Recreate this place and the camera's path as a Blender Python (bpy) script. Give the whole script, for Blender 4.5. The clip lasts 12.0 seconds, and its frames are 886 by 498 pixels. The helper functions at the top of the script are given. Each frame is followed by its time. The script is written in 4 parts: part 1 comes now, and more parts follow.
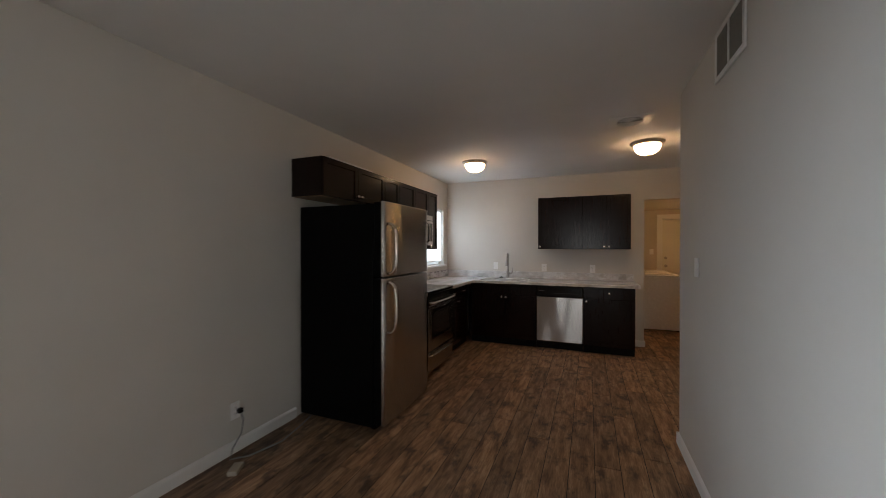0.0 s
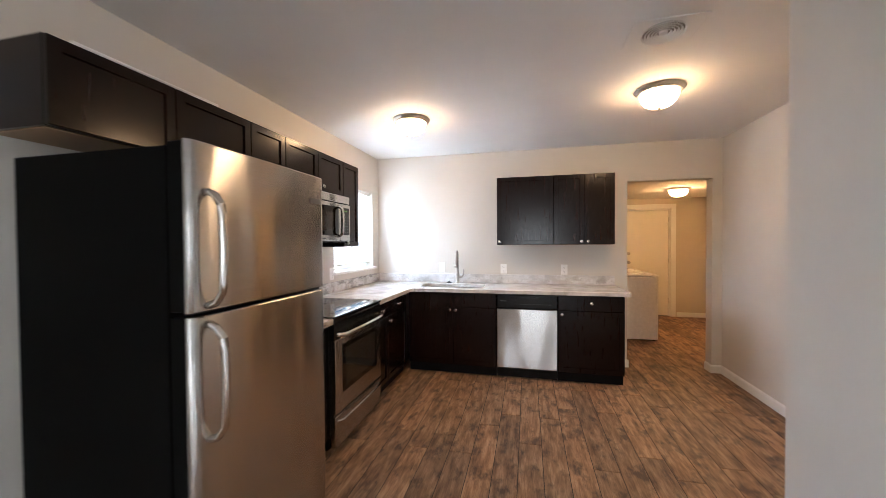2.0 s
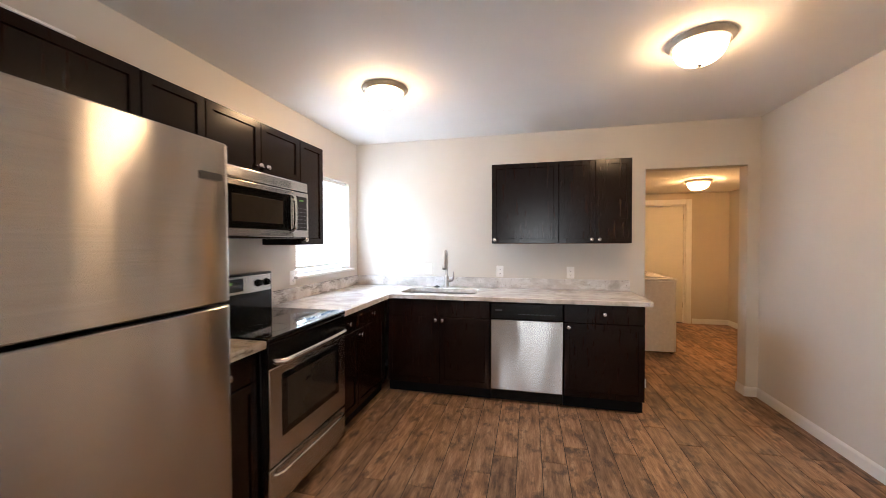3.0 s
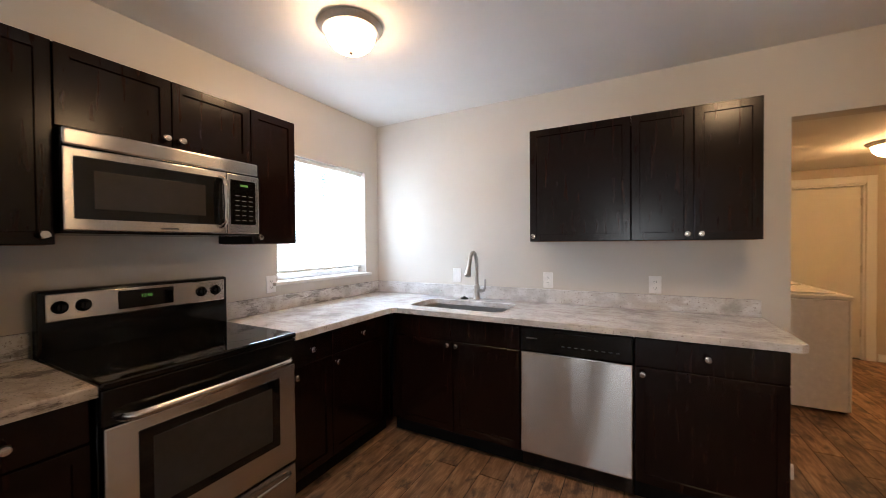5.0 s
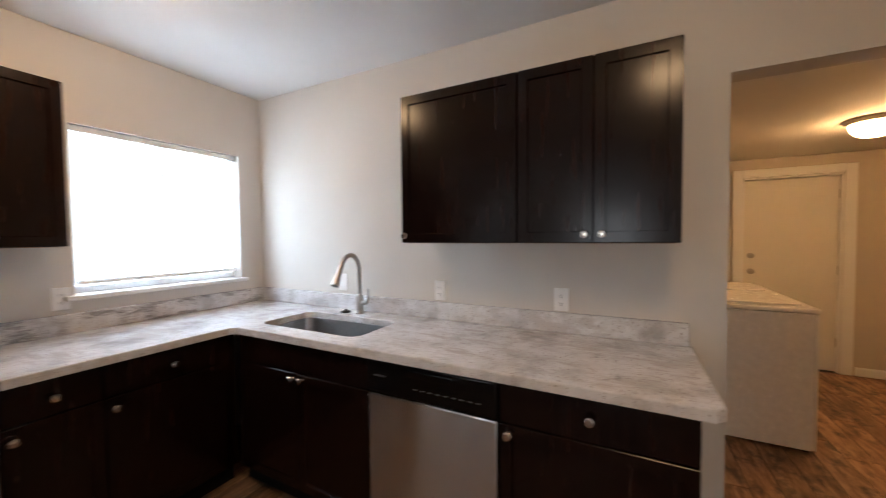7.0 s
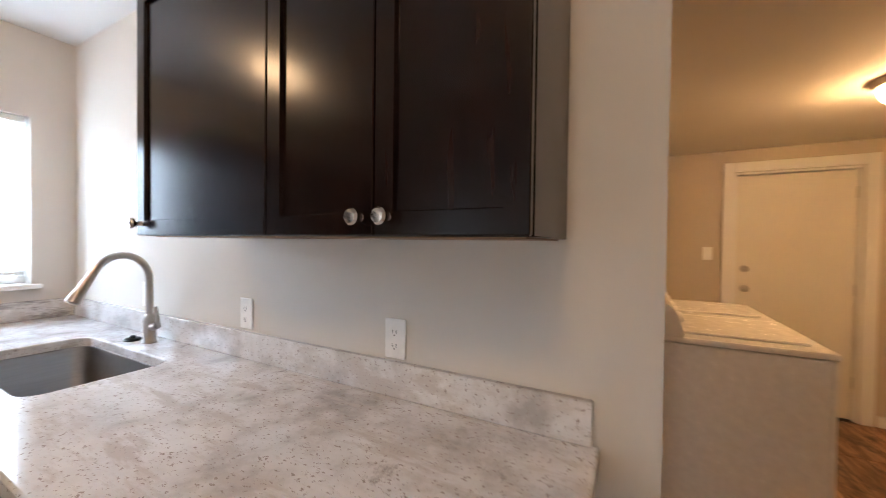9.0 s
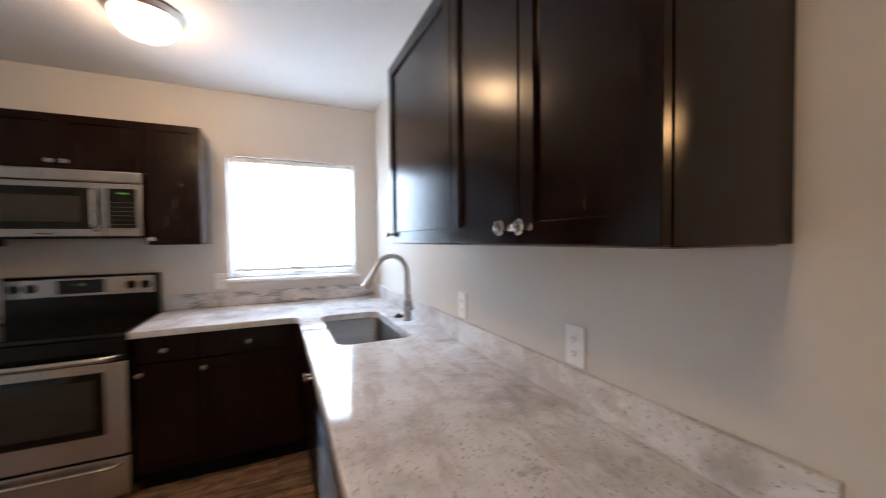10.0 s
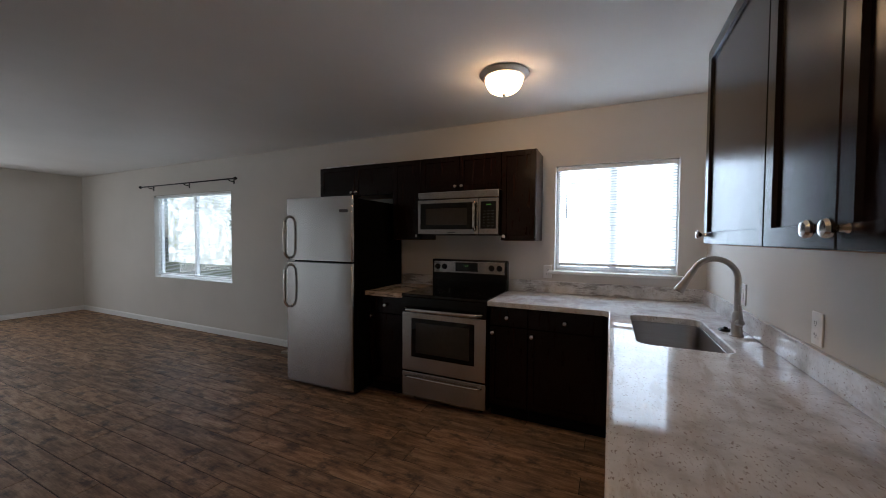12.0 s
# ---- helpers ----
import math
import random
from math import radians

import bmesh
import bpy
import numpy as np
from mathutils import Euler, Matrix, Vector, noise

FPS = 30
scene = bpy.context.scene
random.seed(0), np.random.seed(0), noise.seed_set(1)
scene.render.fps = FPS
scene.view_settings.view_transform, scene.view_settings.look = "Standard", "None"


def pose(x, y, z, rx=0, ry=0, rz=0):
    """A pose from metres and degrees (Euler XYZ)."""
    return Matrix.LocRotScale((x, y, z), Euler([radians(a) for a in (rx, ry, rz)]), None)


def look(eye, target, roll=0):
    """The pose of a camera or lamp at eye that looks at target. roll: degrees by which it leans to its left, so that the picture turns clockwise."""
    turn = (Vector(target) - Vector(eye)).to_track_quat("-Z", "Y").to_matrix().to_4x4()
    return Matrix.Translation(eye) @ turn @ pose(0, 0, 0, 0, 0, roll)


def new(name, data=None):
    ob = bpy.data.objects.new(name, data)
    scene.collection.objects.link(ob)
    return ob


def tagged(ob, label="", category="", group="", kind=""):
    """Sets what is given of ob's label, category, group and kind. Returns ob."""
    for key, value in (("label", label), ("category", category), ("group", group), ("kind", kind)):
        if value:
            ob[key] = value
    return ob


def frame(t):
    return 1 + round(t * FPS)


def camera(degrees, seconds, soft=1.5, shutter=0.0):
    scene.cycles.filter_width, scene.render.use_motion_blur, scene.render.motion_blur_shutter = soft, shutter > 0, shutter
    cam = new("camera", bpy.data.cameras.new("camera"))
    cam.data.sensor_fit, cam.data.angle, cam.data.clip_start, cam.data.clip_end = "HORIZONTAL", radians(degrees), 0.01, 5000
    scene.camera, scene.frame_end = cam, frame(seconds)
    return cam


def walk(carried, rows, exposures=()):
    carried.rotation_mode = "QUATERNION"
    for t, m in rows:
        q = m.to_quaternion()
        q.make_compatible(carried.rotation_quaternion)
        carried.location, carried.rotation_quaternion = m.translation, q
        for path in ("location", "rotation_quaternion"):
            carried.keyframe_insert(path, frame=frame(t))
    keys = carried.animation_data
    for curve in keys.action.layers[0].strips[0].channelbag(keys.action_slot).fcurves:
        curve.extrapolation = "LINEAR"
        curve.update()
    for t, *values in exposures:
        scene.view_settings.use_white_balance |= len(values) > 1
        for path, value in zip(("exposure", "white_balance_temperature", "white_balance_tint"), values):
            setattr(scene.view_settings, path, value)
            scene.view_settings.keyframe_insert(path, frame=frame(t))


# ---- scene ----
cam = camera(101.9, 12.0, soft=0.6, shutter=0.5)
PATH = [
    (0, (2.241, -5.727, 1.402), (1.49, -3.874, 1.391), -0.0),
    (0.5, (2.108, -5.378, 1.408), (1.48, -3.479, 1.386), -0.1),
    (1, (1.986, -5.055, 1.423), (1.439, -3.132, 1.382), 0.2),
    (1.5, (1.927, -4.707, 1.405), (1.434, -2.769, 1.361), 0.0),
    (2, (1.885, -4.352, 1.404), (1.427, -2.406, 1.368), -0.4),
    (2.5, (1.863, -4.046, 1.403), (1.414, -2.098, 1.361), -0.4),
    (3, (1.894, -3.741, 1.391), (1.43, -1.796, 1.351), -0.2),
    (5, (2.189, -2.743, 1.364), (1.24, -0.983, 1.335), -0.5),
    (5.5, (2.178, -2.543, 1.365), (1.181, -0.809, 1.325), -0.4),
    (6, (2.244, -2.337, 1.387), (1.244, -0.606, 1.328), -0.4),
    (6.5, (2.416, -2.103, 1.396), (1.407, -0.377, 1.336), -0.4),
    (7, (2.601, -1.875, 1.402), (1.676, -0.102, 1.335), -0.5),
    (7.5, (2.791, -1.612, 1.377), (2.161, 0.286, 1.323), 0.2),
    (7.7, (2.865, -1.494, 1.377), (2.332, 0.433, 1.332), 0.3),
    (9.5, (2.933, -0.773, 1.358), (1.561, 0.682, 1.35), 0.7),
    (10, (3.062, -0.765, 1.386), (1.244, 0.066, 1.334), -0.6),
    (10.5, (3.14, -0.722, 1.384), (1.152, -0.512, 1.335), -0.4),
    (11, (3.157, -0.633, 1.38), (1.208, -1.077, 1.333), 0.1),
    (11.5, (3.242, -0.662, 1.386), (1.389, -1.414, 1.332), 0.3),
    (12, (3.269, -0.659, 1.389), (1.456, -1.502, 1.329), 0.4),
]
EXPOSURES = [(0, -0.92, 5850, 10), (0.5, 0.25, 5600, 10), (1.0, 0.5, 5500, 10), (1.5, 0.6, 5400, 10), (2.5, 0.85, 5500, 10), (5.0, 0.32, 5550, 10), (7.0, 0.12, 5500, 10),
             (7.7, -0.14, 5550, 10), (9.5, 0.72, 5300, 10), (10.0, 0.32, 5250, 10), (10.5, 0.1, 5200, 10), (11.0, -0.25, 5250, 10), (12.0, -0.98, 5350, 10)]
walk(cam, [(t, look(eye, target, roll)) for t, eye, target, roll in PATH], EXPOSURES)

# ---- world and large lights ----
world = bpy.data.worlds.new("sky_world")
scene.world = world
world.use_nodes = True
sky = world.node_tree.nodes.new("ShaderNodeTexSky")
sky.sky_type = 'NISHITA'
sky.sun_disc = False
sky.sun_elevation = radians(50)
sky.sun_rotation = radians(90)
world.node_tree.links.new(sky.outputs[0], world.node_tree.nodes["Background"].inputs[0])
world.node_tree.nodes["Background"].inputs[1].default_value = 0.12
SOUTH_W = 44.0
WEST_W = 270.0
SKY_W = 500.0       # daylight through the kitchen window
LAMP = 41.0         # glow of the ceiling bowls
WARM = (1.0, 0.58, 0.26)


def window_light(name, y0, y1, z0, z1, x, watts, col):
    lamp = bpy.data.lights.new(name, 'AREA')
    lamp.shape, lamp.size, lamp.size_y = 'RECTANGLE', z1 - z0, y1 - y0
    lamp.energy, lamp.color = watts, col
    ob = new(name, lamp)
    ob.matrix_world = pose(x, (y0 + y1) / 2, (z0 + z1) / 2, 0, -90, 0)
    return ob


W1 = (-1.100, -0.182, 1.112, 2.018)
W2 = (-7.27, -5.40, 0.74, 2.032)
H = 2.484           # kitchen ceiling
HL = 2.20           # laundry ceiling
BACK = -9.63        # far end of the living room
XR = 3.88           # kitchen east wall
XC = 2.842           # closet face
YC = -2.725          # closet corner
window_light("kitchen_window_daylight", W1[0] - 1.1, W1[1] + 1.1, W1[2] - 0.9, W1[3] + 1.5, -1.3, SKY_W, (0.86, 0.94, 1.0))


south = bpy.data.lights.new("living_window_daylight", 'AREA')
south.shape, south.size, south.size_y, south.energy, south.color = 'RECTANGLE', 1.3, 1.55, SOUTH_W, (1.0, 0.94, 0.84)
new("living_window_daylight", south).matrix_world = pose(2.1, BACK - 0.17, 1.275, 90, 0, 0)
west = bpy.data.lights.new("garden_daylight", 'AREA')
west.shape, west.size, west.size_y, west.energy, west.color = 'RECTANGLE', 4.0, 2.0, WEST_W, (0.92, 0.97, 1.0)
west.spread = radians(80)
new("garden_daylight", west).matrix_world = look((-3.6, -7.0, 2.3), (0.0, -6.3, 1.45))


# ---- materials ----
def nodes_of(name):
    m = bpy.data.materials.new(name)
    m.use_nodes = True
    nt = m.node_tree
    return m, nt, nt.nodes["Principled BSDF"]


def noise_tex(nt, vec, scale, detail=4, rough=0.6):
    n = nt.nodes.new("ShaderNodeTexNoise")
    n.inputs["Scale"].default_value, n.inputs["Detail"].default_value, n.inputs["Roughness"].default_value = scale, detail, rough
    if vec is not None:
        nt.links.new(vec, n.inputs["Vector"])
    return n.outputs["Fac"]


def mapped(nt, scale=(1, 1, 1), jitter=False):
    tc = nt.nodes.new("ShaderNodeTexCoord")
    mp = nt.nodes.new("ShaderNodeMapping")
    mp.inputs["Scale"].default_value = scale
    src = tc.outputs["Object"]
    if jitter:
        oi = nt.nodes.new("ShaderNodeObjectInfo")
        mul = nt.nodes.new("ShaderNodeMath")
        mul.operation = 'MULTIPLY'
        mul.inputs[1].default_value = 37.0
        nt.links.new(oi.outputs["Random"], mul.inputs[0])
        add = nt.nodes.new("ShaderNodeVectorMath")
        add.operation = 'ADD'
        nt.links.new(src, add.inputs[0])
        nt.links.new(mul.outputs[0], add.inputs[1])
        src = add.outputs[0]
    nt.links.new(src, mp.inputs["Vector"])
    return mp.outputs[0]


def ramp(nt, fac, stops):
    r = nt.nodes.new("ShaderNodeValToRGB")
    els = r.color_ramp.elements
    while len(els) < len(stops):
        els.new(0.5)
    for e, (p, c) in zip(els, stops):
        e.position, e.color = p, (*c, 1)
    nt.links.new(fac, r.inputs[0])
    return r.outputs[0]


def mixc(nt, fac, a, b, kind='MIX'):
    m = nt.nodes.new("ShaderNodeMix")
    m.data_type, m.blend_type = 'RGBA', kind
    for sock, v in ((m.inputs[0], fac), (m.inputs[6], a), (m.inputs[7], b)):
        if isinstance(v, (int, float)):
            sock.default_value = v
        elif isinstance(v, tuple):
            sock.default_value = (*v, 1)
        else:
            nt.links.new(v, sock)
    return m.outputs[2]


def bump(nt, p, fac, strength, dist=0.002):
    b = nt.nodes.new("ShaderNodeBump")
    b.inputs["Strength"].default_value, b.inputs["Distance"].default_value = strength, dist
    nt.links.new(fac, b.inputs["Height"])
    nt.links.new(b.outputs[0], p.inputs["Normal"])


def painted(name, col, rough=0.6, vary=0.06, grain=180, relief=0.15, blotch=1.3, spec=0.4):
    m, nt, p = nodes_of(name)
    v = mapped(nt)
    big = noise_tex(nt, v, blotch, 3)
    lo = tuple(c * (1 - vary) for c in col)
    hi = tuple(min(1, c * (1 + vary)) for c in col)
    nt.links.new(ramp(nt, big, [(0.3, lo), (0.7, hi)]), p.inputs["Base Color"])
    p.inputs["Roughness"].default_value = rough
    p.inputs["Specular IOR Level"].default_value = spec
    bump(nt, p, noise_tex(nt, v, grain, 3), relief, 0.001)
    return m


def espresso(name):
    m, nt, p = nodes_of(name)
    v = mapped(nt, (10, 10, 1.0))
    g = noise_tex(nt, v, 5, 4, 0.5)
    nt.links.new(ramp(nt, g, [(0.3, (0.0026, 0.0010, 0.0007)), (0.55, (0.010, 0.0039, 0.0026)), (0.75, (0.018, 0.0072, 0.0047))]), p.inputs["Base Color"])
    p.inputs["Roughness"].default_value = 0.2
    p.inputs["Specular IOR Level"].default_value = 0.26
    bump(nt, p, g, 0.12, 0.0008)
    return m


def steel(name, col=(0.60, 0.575, 0.545), rough=0.28, grain=(3, 3, 260), aniso=0.8, wave=0.0):
    m, nt, p = nodes_of(name)
    p.inputs["Metallic"].default_value = 1
    v = mapped(nt, grain)
    g = noise_tex(nt, v, 1.0, 5)
    nt.links.new(ramp(nt, g, [(0.3, tuple(c * 0.93 for c in col)), (0.7, tuple(min(1, c * 1.07) for c in col))]), p.inputs["Base Color"])
    p.inputs["Roughness"].default_value = rough
    p.inputs["Anisotropic"].default_value = aniso
    p.inputs["Anisotropic Rotation"].default_value = 0.25
    if aniso:
        tg = nt.nodes.new("ShaderNodeTangent")
        tg.direction_type, tg.axis = 'RADIAL', 'Z'
        nt.links.new(tg.outputs[0], p.inputs["Tangent"])
    bump(nt, p, g, 0.002, 0.0002)
    if wave:
        w = nt.nodes.new("ShaderNodeBump")
        w.inputs["Strength"].default_value, w.inputs["Distance"].default_value = 1.0, wave
        nt.links.new(noise_tex(nt, mapped(nt, (3.2, 3.2, 1.1)), 1.0, 1, 0.4), w.inputs["Height"])
        nt.links.new(w.outputs[0], p.inputs["Normal"].links[0].from_node.inputs["Normal"])
    return m


def granite(name, veins=0.0, tint=(1, 1, 1)):
    m, nt, p = nodes_of(name)
    v = mapped(nt)
    cloud = ramp(nt, noise_tex(nt, v, 5, 6, 0.65), [(0.34, (0.43, 0.415, 0.405)), (0.5, (0.67, 0.66, 0.655)), (0.68, (0.78, 0.78, 0.785))])
    vein = ramp(nt, noise_tex(nt, mapped(nt, (1.2, 5, 3)), 3.2, 8, 0.7), [(0.52, (0, 0, 0)), (0.62, (1, 1, 1))])
    c = mixc(nt, vein, cloud, (0.56, 0.53, 0.51))
    dark = ramp(nt, noise_tex(nt, mapped(nt, (2.2, 1.6, 6)), 2.4, 9, 0.72), [(0.61, (0, 0, 0)), (0.70, (1, 1, 1))])
    c = mixc(nt, dark, c, (0.25, 0.235, 0.23))
    fleck = ramp(nt, noise_tex(nt, mapped(nt, (1, 1.7, 1.3)), 82, 3, 0.6), [(0.60, (0, 0, 0)), (0.66, (1, 1, 1))])
    c = mixc(nt, fleck, c, (0.36, 0.32, 0.30))
    if veins:
        streak = ramp(nt, noise_tex(nt, mapped(nt, (3, 2.2, 9)), 1.9, 8, 0.75), [(0.50, (0, 0, 0)), (0.58, (veins,) * 3)])
        c = mixc(nt, streak, c, (0.10, 0.09, 0.085))
    c = mixc(nt, 1.0, c, tint, 'MULTIPLY')
    nt.links.new(c, p.inputs["Base Color"])
    p.inputs["Roughness"].default_value = 0.03
    p.inputs["IOR"].default_value = 1.27
    return m


def plank_wood(name):
    m, nt, p = nodes_of(name)
    v = mapped(nt, (8, 1.3, 1), True)
    g = noise_tex(nt, v, 3.2, 9, 0.62)
    base = ramp(nt, g, [(0.26, (0.064, 0.040, 0.025)), (0.42, (0.17, 0.102, 0.059)), (0.56, (0.265, 0.168, 0.100)), (0.75, (0.39, 0.275, 0.180))])
    worn = ramp(nt, noise_tex(nt, mapped(nt, (5.5, 3.2, 1), True), 2.0, 6, 0.68), [(0.51, (0, 0, 0)), (0.64, (0.88, 0.88, 0.88))])
    c = mixc(nt, worn, base, (0.055, 0.037, 0.028))
    oi = nt.nodes.new("ShaderNodeObjectInfo")
    tone = ramp(nt, oi.outputs["Random"], [(0.0, (0.72, 0.71, 0.72)), (0.5, (0.95, 0.93, 0.9)), (1.0, (1.2, 1.13, 1.05))])
    c = mixc(nt, 1.0, c, tone, 'MULTIPLY')
    fine = ramp(nt, noise_tex(nt, mapped(nt, (60, 4, 1), True), 3.0, 4, 0.7), [(0.3, (0.92, 0.9, 0.88)), (0.7, (1.58, 1.58, 1.58))])
    c = mixc(nt, 1.0, c, fine, 'MULTIPLY')
    nt.links.new(c, p.inputs["Base Color"])
    nt.links.new(ramp(nt, g, [(0.3, (0.62,) * 3), (0.7, (0.50,) * 3)]), p.inputs["Roughness"])
    p.inputs["Specular IOR Level"].default_value = 0.4
    bump(nt, p, g, 0.35, 0.0015)
    return m


def lettering(text, size, at):
    """Flat built-in-font characters that face -y, as a bmesh."""
    cu = bpy.data.curves.new("writing", 'FONT')
    cu.body, cu.size, cu.extrude = text, size, 0.0003
    ob = bpy.data.objects.new("writing", cu)
    me = bpy.data.meshes.new_from_object(ob)
    bm = bmesh.new()
    bm.from_mesh(me)
    bm.transform(pose(*at, 90, 0, 0))
    bpy.data.objects.remove(ob)
    bpy.data.curves.remove(cu)
    bpy.data.meshes.remove(me)
    return bm


def plain(name, col, rough=0.4, metal=0.0, spec=0.5, emit=None, power=0.0):
    m, nt, p = nodes_of(name)
    v = mapped(nt)
    f = noise_tex(nt, v, 25, 4)
    nt.links.new(ramp(nt, f, [(0.3, tuple(c * 0.94 for c in col)), (0.7, tuple(min(1, c * 1.05) for c in col))]), p.inputs["Base Color"])
    nt.links.new(ramp(nt, f, [(0.3, (rough * 0.9,) * 3), (0.7, (min(1, rough * 1.12),) * 3)]), p.inputs["Roughness"])
    p.inputs["Metallic"].default_value = metal
    p.inputs["Specular IOR Level"].default_value = spec
    if emit:
        p.inputs["Emission Color"].default_value = (*emit, 1)
        p.inputs["Emission Strength"].default_value = power
    return m


def slat_material(name):
    m, nt, p = nodes_of(name)
    p.inputs["Base Color"].default_value = (0.86, 0.86, 0.85, 1)
    p.inputs["Roughness"].default_value = 0.45
    tr = nt.nodes.new("ShaderNodeBsdfTranslucent")
    tr.inputs[0].default_value = (0.94, 0.94, 0.92, 1)
    mx = nt.nodes.new("ShaderNodeMixShader")
    mx.inputs[0].default_value = 0.78
    out = nt.nodes["Material Output"]
    nt.links.new(p.outputs[0], mx.inputs[1])
    nt.links.new(tr.outputs[0], mx.inputs[2])
    nt.links.new(mx.outputs[0], out.inputs[0])
    return m


def pane_material(name):
    m, nt, p = nodes_of(name)
    tr = nt.nodes.new("ShaderNodeBsdfTransparent")
    gl = nt.nodes.new("ShaderNodeBsdfGlossy")
    gl.inputs["Roughness"].default_value = 0.02
    mx = nt.nodes.new("ShaderNodeMixShader")
    mx.inputs[0].default_value = 0.06
    nt.links.new(tr.outputs[0], mx.inputs[1])
    nt.links.new(gl.outputs[0], mx.inputs[2])
    nt.links.new(mx.outputs[0], nt.nodes["Material Output"].inputs[0])
    return m


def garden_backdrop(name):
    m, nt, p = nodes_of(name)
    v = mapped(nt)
    # Bright and shaded foliage tones go into the emission; the sheet glows by itself.
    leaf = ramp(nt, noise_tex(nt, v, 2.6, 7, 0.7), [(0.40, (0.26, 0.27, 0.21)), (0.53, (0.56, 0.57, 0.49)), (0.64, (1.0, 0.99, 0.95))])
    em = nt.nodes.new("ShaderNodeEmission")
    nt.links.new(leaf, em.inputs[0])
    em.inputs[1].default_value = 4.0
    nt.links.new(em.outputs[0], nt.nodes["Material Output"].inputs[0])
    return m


M_WALL = painted("wall_paint", (0.66, 0.626, 0.572), 0.72, 0.03, spec=0.2)
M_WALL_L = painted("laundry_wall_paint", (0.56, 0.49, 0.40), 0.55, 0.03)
M_CEIL = painted("ceiling_paint", (0.80, 0.785, 0.76), 0.75, 0.03, 90, 0.3)
M_TRIM = painted("trim_paint", (0.80, 0.79, 0.77), 0.35, 0.02, 60, 0.08)
M_CAB = espresso("espresso_wood")
M_CABIN = painted("cabinet_underside", (0.32, 0.20, 0.11), 0.5, 0.1, 40)
M_KICK = plain("toe_kick_black", (0.006, 0.005, 0.0045), 0.6, spec=0.1)
M_STEEL = steel("brushed_steel", (0.52, 0.50, 0.475), 0.23, aniso=0.97, wave=0.022)
M_STEELV = steel("brushed_steel_dishwasher", (0.52, 0.505, 0.49), 0.27, aniso=0.97, wave=0.022)
M_NICKEL = steel("satin_nickel", (0.44, 0.415, 0.385), 0.31, (40, 40, 40), 0.0)
M_BAR = steel("polished_handle", (0.62, 0.59, 0.55), 0.2, (40, 40, 40), 0.0)
M_PAN = steel("lamp_pan_nickel", (0.62, 0.585, 0.54), 0.5, (40, 40, 40), 0.0)
M_SINK = steel("sink_steel", (0.34, 0.335, 0.33), 0.34, (60, 4, 60), 0.0)
M_BLACK = plain("black_enamel", (0.004, 0.004, 0.004), 0.16, spec=0.3)
M_FRSIDE = painted("fridge_side_black", (0.004, 0.0037, 0.0034), 0.5, 0.2, 400, 0.3, spec=0.04)
M_GLASSBLK = plain("black_glass", (0.004, 0.004, 0.004), 0.05, spec=0.4)
M_OVENWIN = plain("oven_window", (0.035, 0.030, 0.026), 0.1)
M_WHITE = plain("white_plastic", (0.88, 0.87, 0.85), 0.35)
M_APPL = plain("white_enamel", (0.80, 0.79, 0.76), 0.25)
M_GRANITE = granite("granite")
M_GRANITE_V = granite("granite_dark_veined", 0.6)
M_GRANITE_B = granite("granite_brown_veined", 0.75, (0.68, 0.58, 0.47))
M_PLANK = plank_wood("plank_wood")
M_JOINT = plain("floor_joint", (0.018, 0.012, 0.009), 0.7)
M_SLAT = slat_material("blind_slat")
M_PANE = pane_material("window_glass")
M_VINYL = plain("white_vinyl", (0.82, 0.82, 0.81), 0.3)
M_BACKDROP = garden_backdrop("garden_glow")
M_ROD = plain("dark_bronze", (0.02, 0.017, 0.015), 0.4, 0.6)
M_BOWL = plain("lit_bowl_glass", (0.9, 0.86, 0.78), 0.3, emit=WARM, power=LAMP)
M_BOWL_L = plain("lit_bowl_glass_laundry", (0.9, 0.86, 0.78), 0.3, emit=(1.0, 0.50, 0.165), power=LAMP * 1.8)
M_DARK = plain("dark_gap", (0.02, 0.019, 0.018), 0.8)
M_GRILLE = plain("duct_shadow", (0.26, 0.24, 0.21), 0.7)
M_LED = plain("display_green", (0.02, 0.05, 0.01), 0.3, emit=(0.35, 0.8, 0.1), power=0.2)
M_MARK = plain("grey_mark", (0.09, 0.09, 0.09), 0.5)
M_CORD = plain("grey_cord", (0.22, 0.22, 0.22), 0.5)
M_LEAF = painted("leaf_green", (0.07, 0.12, 0.04), 0.5, 0.4, 30, 0.2, 9)
M_BARK = painted("bark", (0.12, 0.09, 0.07), 0.8, 0.3, 30, 0.6, 7)
M_GROUND = painted("dry_lawn", (0.16, 0.17, 0.09), 0.9, 0.3, 20, 0.5, 0.8)


# ---- mesh helpers ----
def box(bm, x0, x1, y0, y1, z0, z1, bev=0.0, seg=1):
    r = bmesh.ops.create_cube(bm, size=1.0, matrix=Matrix.Translation(((x0 + x1) / 2, (y0 + y1) / 2, (z0 + z1) / 2)) @ Matrix.Diagonal((x1 - x0, y1 - y0, z1 - z0, 1)))
    if bev > 0:
        es = list({e for v in r["verts"] for e in v.link_edges})
        bmesh.ops.bevel(bm, geom=es, offset=bev, segments=seg, affect='EDGES', profile=0.5)
    return bm


def boxed(*dims, bev=0.0, seg=1):
    return box(bmesh.new(), *dims, bev=bev, seg=seg)


